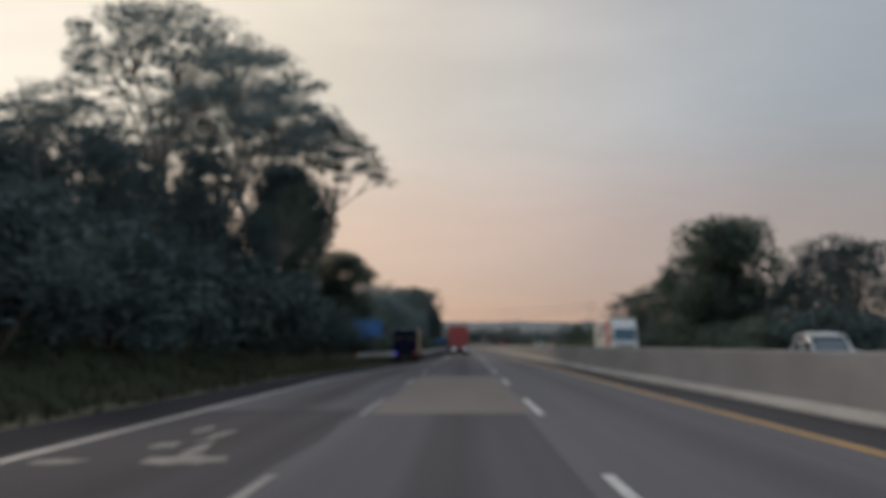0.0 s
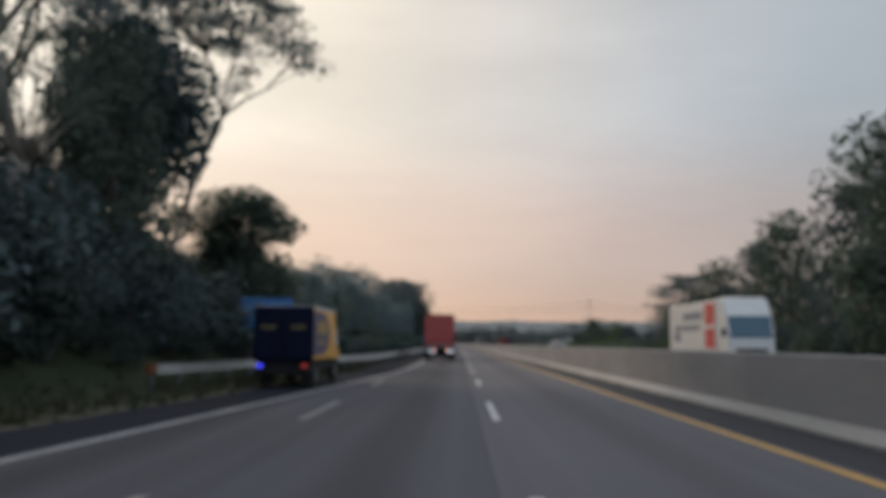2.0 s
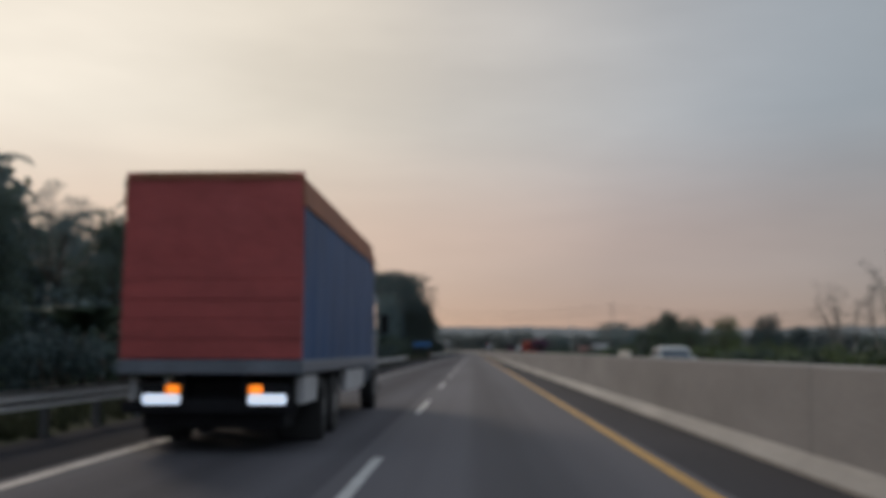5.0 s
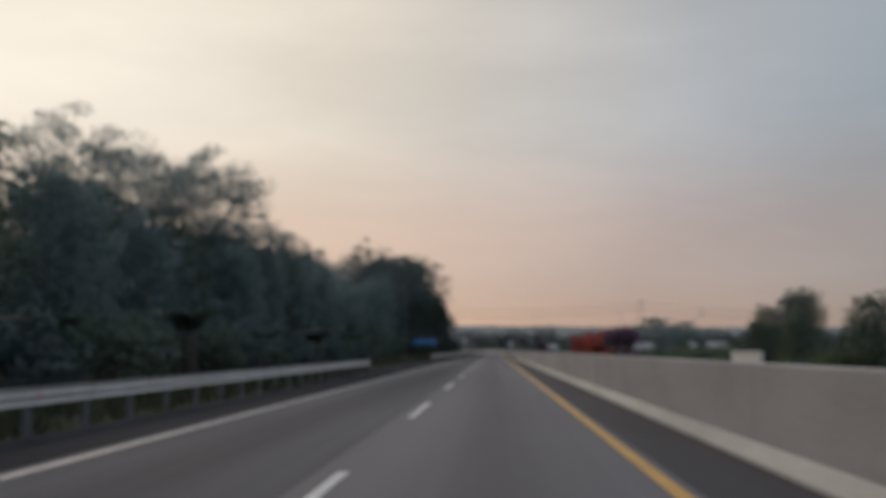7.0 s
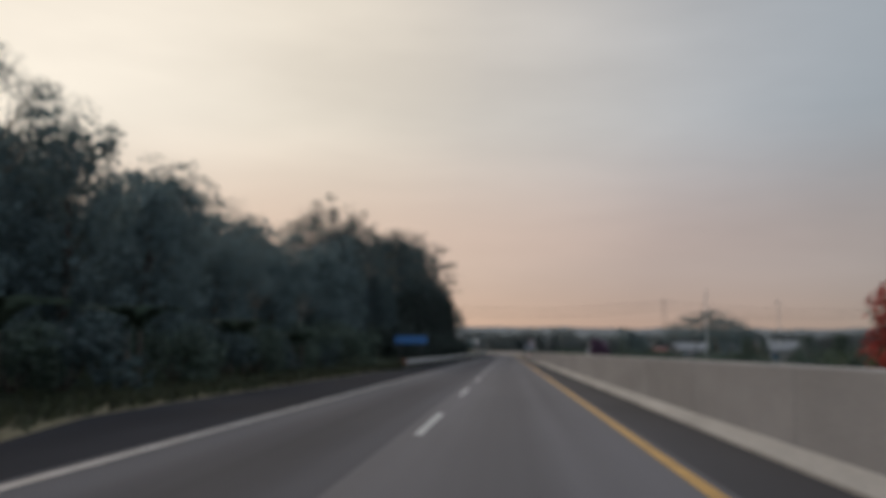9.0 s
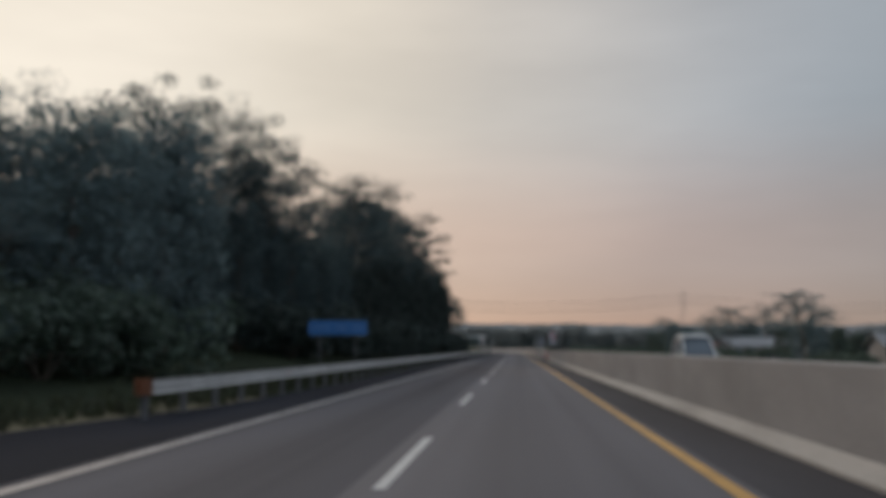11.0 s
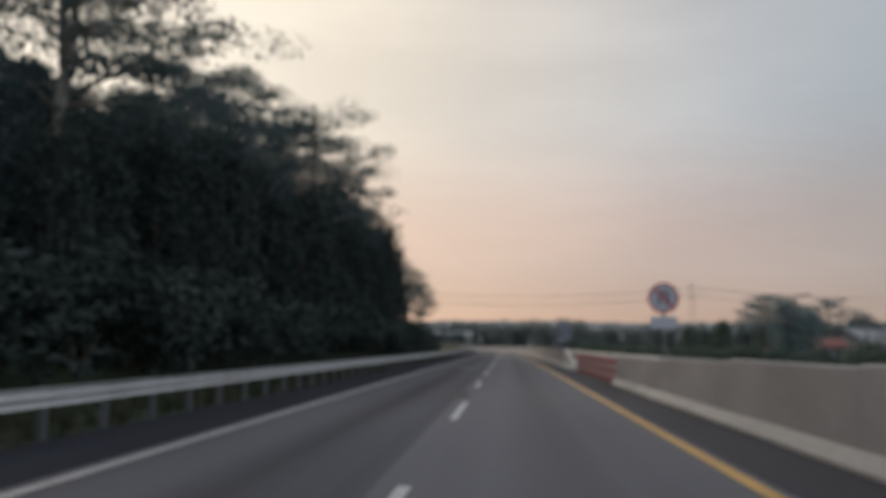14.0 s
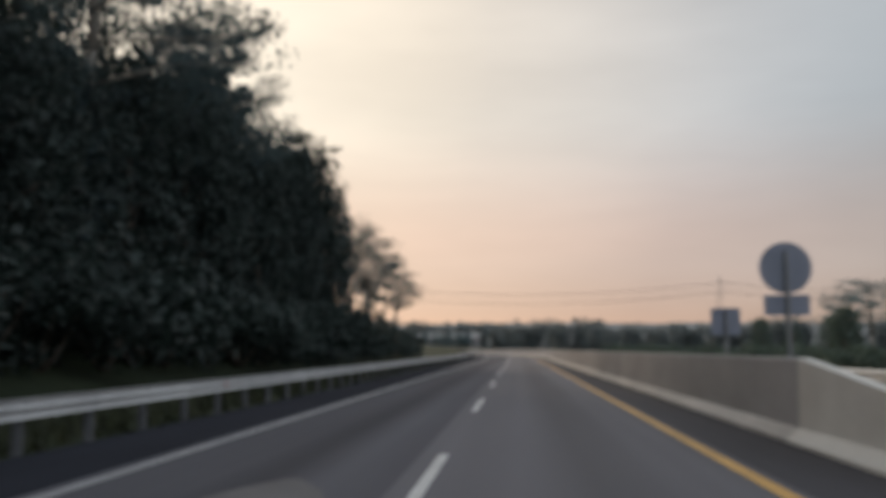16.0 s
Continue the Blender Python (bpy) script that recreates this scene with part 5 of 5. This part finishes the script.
def round_sign(x, y, base, zc, r, back=False):
    t = thing("road_sign", "grey back of a round sign with a plate, on the barrier" if back else "round no U-turn sign over a plain plate, on the barrier", "sign", pose(x, y, base, 0, 0, 180 if back else 0))
    face = part("disc", disc(B(), r, -0.012, 0.012, zc), [SIGN_WHITE if not back else SIGN_BACK], t, "white round face")
    part("red_ring", disc(B(), r - 0.004, -0.018, 0.005, zc, 40, r - 0.055), RED_P, face)
    bm = B()
    box(bm, -0.13, -0.075, -0.018, -0.013, zc - 0.18, zc + 0.06)
    box(bm, 0.075, 0.13, -0.018, -0.013, zc - 0.10, zc + 0.06)
    for k in range(10):
        a0, a1 = math.pi * k / 10, math.pi * (k + 1) / 10
        vs = [bm.verts.new((rr * math.cos(a), -0.018, zc + 0.06 + rr * math.sin(a))) for rr, a in ((0.075, a0), (0.13, a0), (0.13, a1), (0.075, a1))]
        bm.faces.new(vs)
    bm.faces.new([bm.verts.new(p) for p in ((0.03, -0.018, zc - 0.10), (0.175, -0.018, zc - 0.10), (0.1025, -0.018, zc - 0.20))])
    part("arrow", bm, BLACK_P, face, "black U-turn arrow")
    bm = box(B(), -0.028, 0.028, -0.024, -0.019, -0.31, 0.31)
    bmesh.ops.transform(bm, matrix=Matrix.Translation((0, 0, zc)) @ Matrix.Rotation(radians(-45), 4, "Y"), verts=bm.verts)
    part("red_slash", bm, RED_P, face)
    part("plate", box(B(), -0.34, 0.34, -0.012, 0.004, zc - (0.72 if back else 0.79), zc - (0.41 if back else 0.48), 0.004), SIGN_WHITE if not back else SIGN_BACK, t, "plain rectangular plate")
    part("post", tube(B(), (0, 0.04, 0), (0, 0.04, zc + 0.25), 0.032, n=10), GALV_D, t)
    part("foot_plate", box(B(), -0.08, 0.08, -0.03, 0.11, 0.0, 0.03), GALV_D, t)


round_sign(5.02, 319.1, 1.03, 1.565, 0.398)
round_sign(5.02, 358.5, 1.19, 1.35, 0.392, True)


def small_board(x, y):
    t = thing("marker_board", "small grey board on a post, on the barrier", "sign", pose(x, y, 1.15, 0, 0, 180))
    part("board", box(B(), -0.28, 0.28, -0.012, 0.006, 0.43, 0.96, 0.004), SIGN_BACK, t)
    part("post", tube(B(), (0, 0.04, 0), (0, 0.04, 0.94), 0.03, n=10), GALV_D, t)


small_board(5.02, 362.6)


# ---- gate in the median opening ----
def median_gate():
    t = thing("median_gate", "red and white striped metal gate closing the median opening", "gate")
    n = 8
    step = (GAP1 - GAP0) / n
    rails = [("red_rail", 0.03, 0.20, PALE_RED), ("white_rail", 0.20, 0.35, WHITE_W), ("red_rail", 0.35, 0.52, PALE_RED), ("white_rail", 0.52, 0.67, WHITE_W), ("red_rail", 0.67, 0.85, PALE_RED)]
    meshes = [(nm, finish(box(B(), -0.05 if mt is PALE_RED else -0.03, 0.05 if mt is PALE_RED else 0.03, 0.01, step - 0.01, z0, z1, 0.015), nm, mt)) for nm, z0, z1, mt in rails]
    post = finish(box(B(), -0.04, 0.04, -0.04, 0.04, 0, 0.88, 0.006), "post", GALV_D)
    for i in range(n):
        for nm, me in meshes:
            share(nm, me, t, pose(4.96, GAP0 + i * step, 0))
    for i in range(n + 1):
        share("post", post, t, pose(5.07, GAP0 + i * step, 0))


median_gate()


# ---- flowering shrubs in the median ----
def blossom_shrub(x, y, h, r, leaf, label, seed):
    rg = random.Random(seed)
    t = thing("flowering_shrub", label, "shrub", pose(x, y, -0.02))
    bm = B()
    for i in range(6):
        a = i * 1.05
        limb(bm, (0, 0, 0), (math.cos(a) * r * 0.6, math.sin(a) * r * 0.6, h * 0.75), 0.03, 0.01, rg, 5)
    part("stem", bm, BARK, t)
    bm, bm2 = B(), B()
    for i in range(14):
        c = (rg.uniform(-0.6, 0.6) * r, rg.uniform(-0.6, 0.6) * r, h * rg.uniform(0.35, 0.85))
        leaf_cloud(bm, c, r * 0.5, 130, 0.17, rg, 0.9, 0.4)
        leaf_cloud(bm2, (c[0], c[1], c[2] - 0.1), r * 0.5, 50, 0.11, rg, 0.9, 0.2)
    part("blossom", bm, leaf, t)
    part("foliage", bm2, LEAF_M, t)


for i, (y, h, r, m, lab) in enumerate(((176.0, 2.5, 0.78, BLOOM_P, "purple bougainvillea shrub in the median"), (183.8, 2.45, 0.85, BLOOM_R, "orange-red bougainvillea shrub in the median"),
                                       (193.0, 2.3, 0.8, BLOOM_R, "red bougainvillea shrub in the median"), (235.9, 2.3, 0.72, BLOOM_P, "dark purple bougainvillea shrub in the median"))):
    blossom_shrub(6.9, y, h, r, m, lab, 40 + i)
for y in (170, 188, 200, 208, 216):
    plant("bush", 7.2, y, 1.55, "low green shrub in the median strip", "shrub", "shrub", 0.8, LEAF_M, BARK, 0, y * 7.0, "median shrubs", 3.0, -0.02)


# ---- far side: parapet, houses, masts, lines ----
def parapet():
    t = thing("parapet", "pale concrete bridge parapet beyond the opposite carriageway", "parapet", pose(17.6, 193.5, 0))
    for i in range(3):
        part("panel", box(B(), -0.12, 0.12, i * 2.2, i * 2.2 + 2.17, -0.2, 1.18, 0.02), CONCRETE_L, t)
    part("coping", box(B(), -0.17, 0.17, -0.05, 6.6, 1.18, 1.30, 0.02), CONCRETE_L, t)


parapet()
ROOF_R = material("red_roof_tiles", (0.20, 0.075, 0.06), 0.7, vary=0.3, scale=1, fine=6, stretch=(1, 1, 3))
WALL_W = material("whitewashed_wall", (0.27, 0.25, 0.24), 0.8, vary=0.15, scale=0.4, fine=5)
ROOF_L = material("light_sheet_roof", (0.23, 0.24, 0.25), 0.6, 0.1, vary=0.1, scale=0.2, fine=3)
ROOF_G = material("pale_sheet_roof", (0.26, 0.255, 0.255), 0.6, 0.2, vary=0.12, scale=0.2, fine=3)


def house(x, y, w, d, h, roof, label, turn=0.0, hall=False):
    z = ground_z(x, y)
    t = thing("house" if not hall else "hall", label, "building", pose(x, y, z, 0, 0, turn))
    part("wall", box(B(), -w / 2, w / 2, -d / 2, d / 2, -0.5, h), WALL_W, t)
    rise = d * (0.28 if not hall else 0.12)
    bm = B()
    prism(bm, [(-d / 2 - 0.4, h - 0.1), (0, h + rise), (d / 2 + 0.4, h - 0.1), (d / 2 + 0.4, h + 0.06), (0, h + rise + 0.18), (-d / 2 - 0.4, h + 0.06)], -w / 2 - 0.4, w / 2 + 0.4)
    bmesh.ops.transform(bm, matrix=Matrix.Rotation(radians(90), 4, "Z"), verts=bm.verts)
    part("roof", bm, roof, t)
    bm = B()
    prism(bm, [(-d / 2, h), (0, h + rise), (d / 2, h)], -w / 2, w / 2)
    bmesh.ops.transform(bm, matrix=Matrix.Rotation(radians(90), 4, "Z"), verts=bm.verts)
    part("gable", bm, WALL_W, t)
    n = max(2, int(w / 3))
    for i in range(n):
        cx = -w / 2 + w * (i + 0.5) / n
        f = part("window", box(B(), cx - 0.55, cx + 0.55, -d / 2 - 0.04, -d / 2 + 0.02, 1.0, min(h - 0.4, 2.2)), WHITE_W, t)
        part("pane", box(B(), cx - 0.47, cx + 0.47, -d / 2 - 0.05, -d / 2 - 0.035, 1.08, min(h - 0.48, 2.12)), GLASSY, f)


house(37.6, 402, 2.6, 3, 2.3, ROOF_R, "small cream kiosk with a red tiled roof")
house(49.5, 411, 20, 6, 2.5, ROOF_G, "long low pale-walled house with a grey sheet roof", 32)
house(46, 332, 8, 5, 2.4, ROOF_G, "low white-walled stall with a sheet roof")
house(-33, 800, 30, 14, 5.2, ROOF_L, "long pale hall in front of the far trees", 0, True)


def mast(x, y, h, w, label):
    z = ground_z(x, y)
    t = thing("lattice_mast", label, "mast", pose(x, y, z))
    for sx in (-1, 1):
        for sy in (-1, 1):
            part("leg", tube(B(), (sx * w, sy * w, -0.3), (sx * w * 0.25, sy * w * 0.25, h), 0.10, 0.05, 6), GALV_D, t)
    n = 9
    for side in range(4):
        a = side * math.pi / 2 + math.pi / 4
        b = a + math.pi / 2
        for k in range(n):
            r0, r1 = w * 1.414 * (1 - 0.75 * k / n), w * 1.414 * (1 - 0.75 * (k + 1) / n)
            part("brace", tube(B(), (r0 * math.cos(a), r0 * math.sin(a), h * k / n), (r1 * math.cos(b), r1 * math.sin(b), h * (k + 1) / n), 0.035, n=4), GALV_D, t)
    for k in (0.78, 0.90):
        part("crossarm", box(B(), -w * 2.2, w * 2.2, -0.08, 0.08, h * k - 0.08, h * k + 0.08), GALV_D, t)


mast(126, 915, 46, 2.8, "tall lattice mast far beyond the fields")
mast(355, 925, 46, 2.8, "tall lattice mast of the power line")
mast(-105, 905, 46, 2.8, "tall lattice mast of the power line")


def pole(x, y, h, label, arm=True):
    z = ground_z(x, y)
    t = thing("utility_pole", label, "pole", pose(x, y, z))
    part("shaft", tube(B(), (0, 0, -0.4), (0, 0, h), 0.075, 0.045, 10), CONCRETE_L, t)
    if arm:
        part("crossarm", box(B(), -0.7, 0.7, -0.05, 0.05, h - 0.6, h - 0.5), GALV_D, t)
    part("cap", tube(B(), (0, 0, h), (0, 0, h + 0.05), 0.055, 0.02, 10), GALV_D, t)


pole(18.8, 261.6, 6.8, "slim plain grey steel pole beside the opposite carriageway", False)
pole(44.9, 330, 10.6, "slim grey utility pole with a crossarm")


def power_lines():
    for x0, x1 in ((-105, 126), (126, 355)):
        for k, dz in ((0.78, -4.0), (0.78, 4.0), (0.90, -4.0), (0.90, 4.0)):
            bm = B()
            pts = []
            for i in range(13):
                f = i / 12
                pts.append(Vector((x0 + (x1 - x0) * f + dz, 905 + 20 * (x0 + (x1 - x0) * f + 105) / 460, 46 * k - 7.0 * 4 * f * (1 - f))))
            rings = [[bm.verts.new(p + Vector((0, 0.07 * math.cos(q), 0.07 * math.sin(q)))) for q in (0, 1.571, 3.142, 4.712)] for p in pts]
            for a, b in zip(rings, rings[1:]):
                for q in range(4):
                    bm.faces.new((a[q], a[(q + 1) % 4], b[(q + 1) % 4], b[q]))
            tagged(new("power_cable", finish(bm, "power_cable", BLACK_P)), "sagging power cable between lattice masts", "cable", "power cables")


power_lines()


# ---- worn arrow on the ending lane ----
def merge_arrow():
    """What traffic has left of the arrow: a broken shaft, a bent neck and most of the head."""
    bm = B()
    r = random.Random(3)
    for i, (cx, cy, w, l) in enumerate(((-5.50, 8.0, 0.17, 0.36), (-4.75, 6.45, 0.44, 0.42), (-4.92, 7.55, 0.10, 0.65), (-5.12, 9.2, 0.10, 0.75), (-6.15, 6.2, 0.26, 0.28), (-5.6, 10.2, 0.12, 0.5))):
        n = 18
        vs = []
        for k in range(n):
            a = 2 * math.pi * k / n
            f = 1 + 0.38 * r.uniform(-1, 1)
            vs.append(bm.verts.new((cx + w * f * math.cos(a), cy + l * f * math.sin(a), 0.0008 * i)))
        bm.faces.new(vs)
    ob = tagged(new("lane_arrow", finish(bm, "lane_arrow", PAINT_FADED)), "worn broken remains of a white arrow on asphalt", "road marking", kind="structure")
    ob.matrix_world = pose(0, 0, 0.006)


merge_arrow()
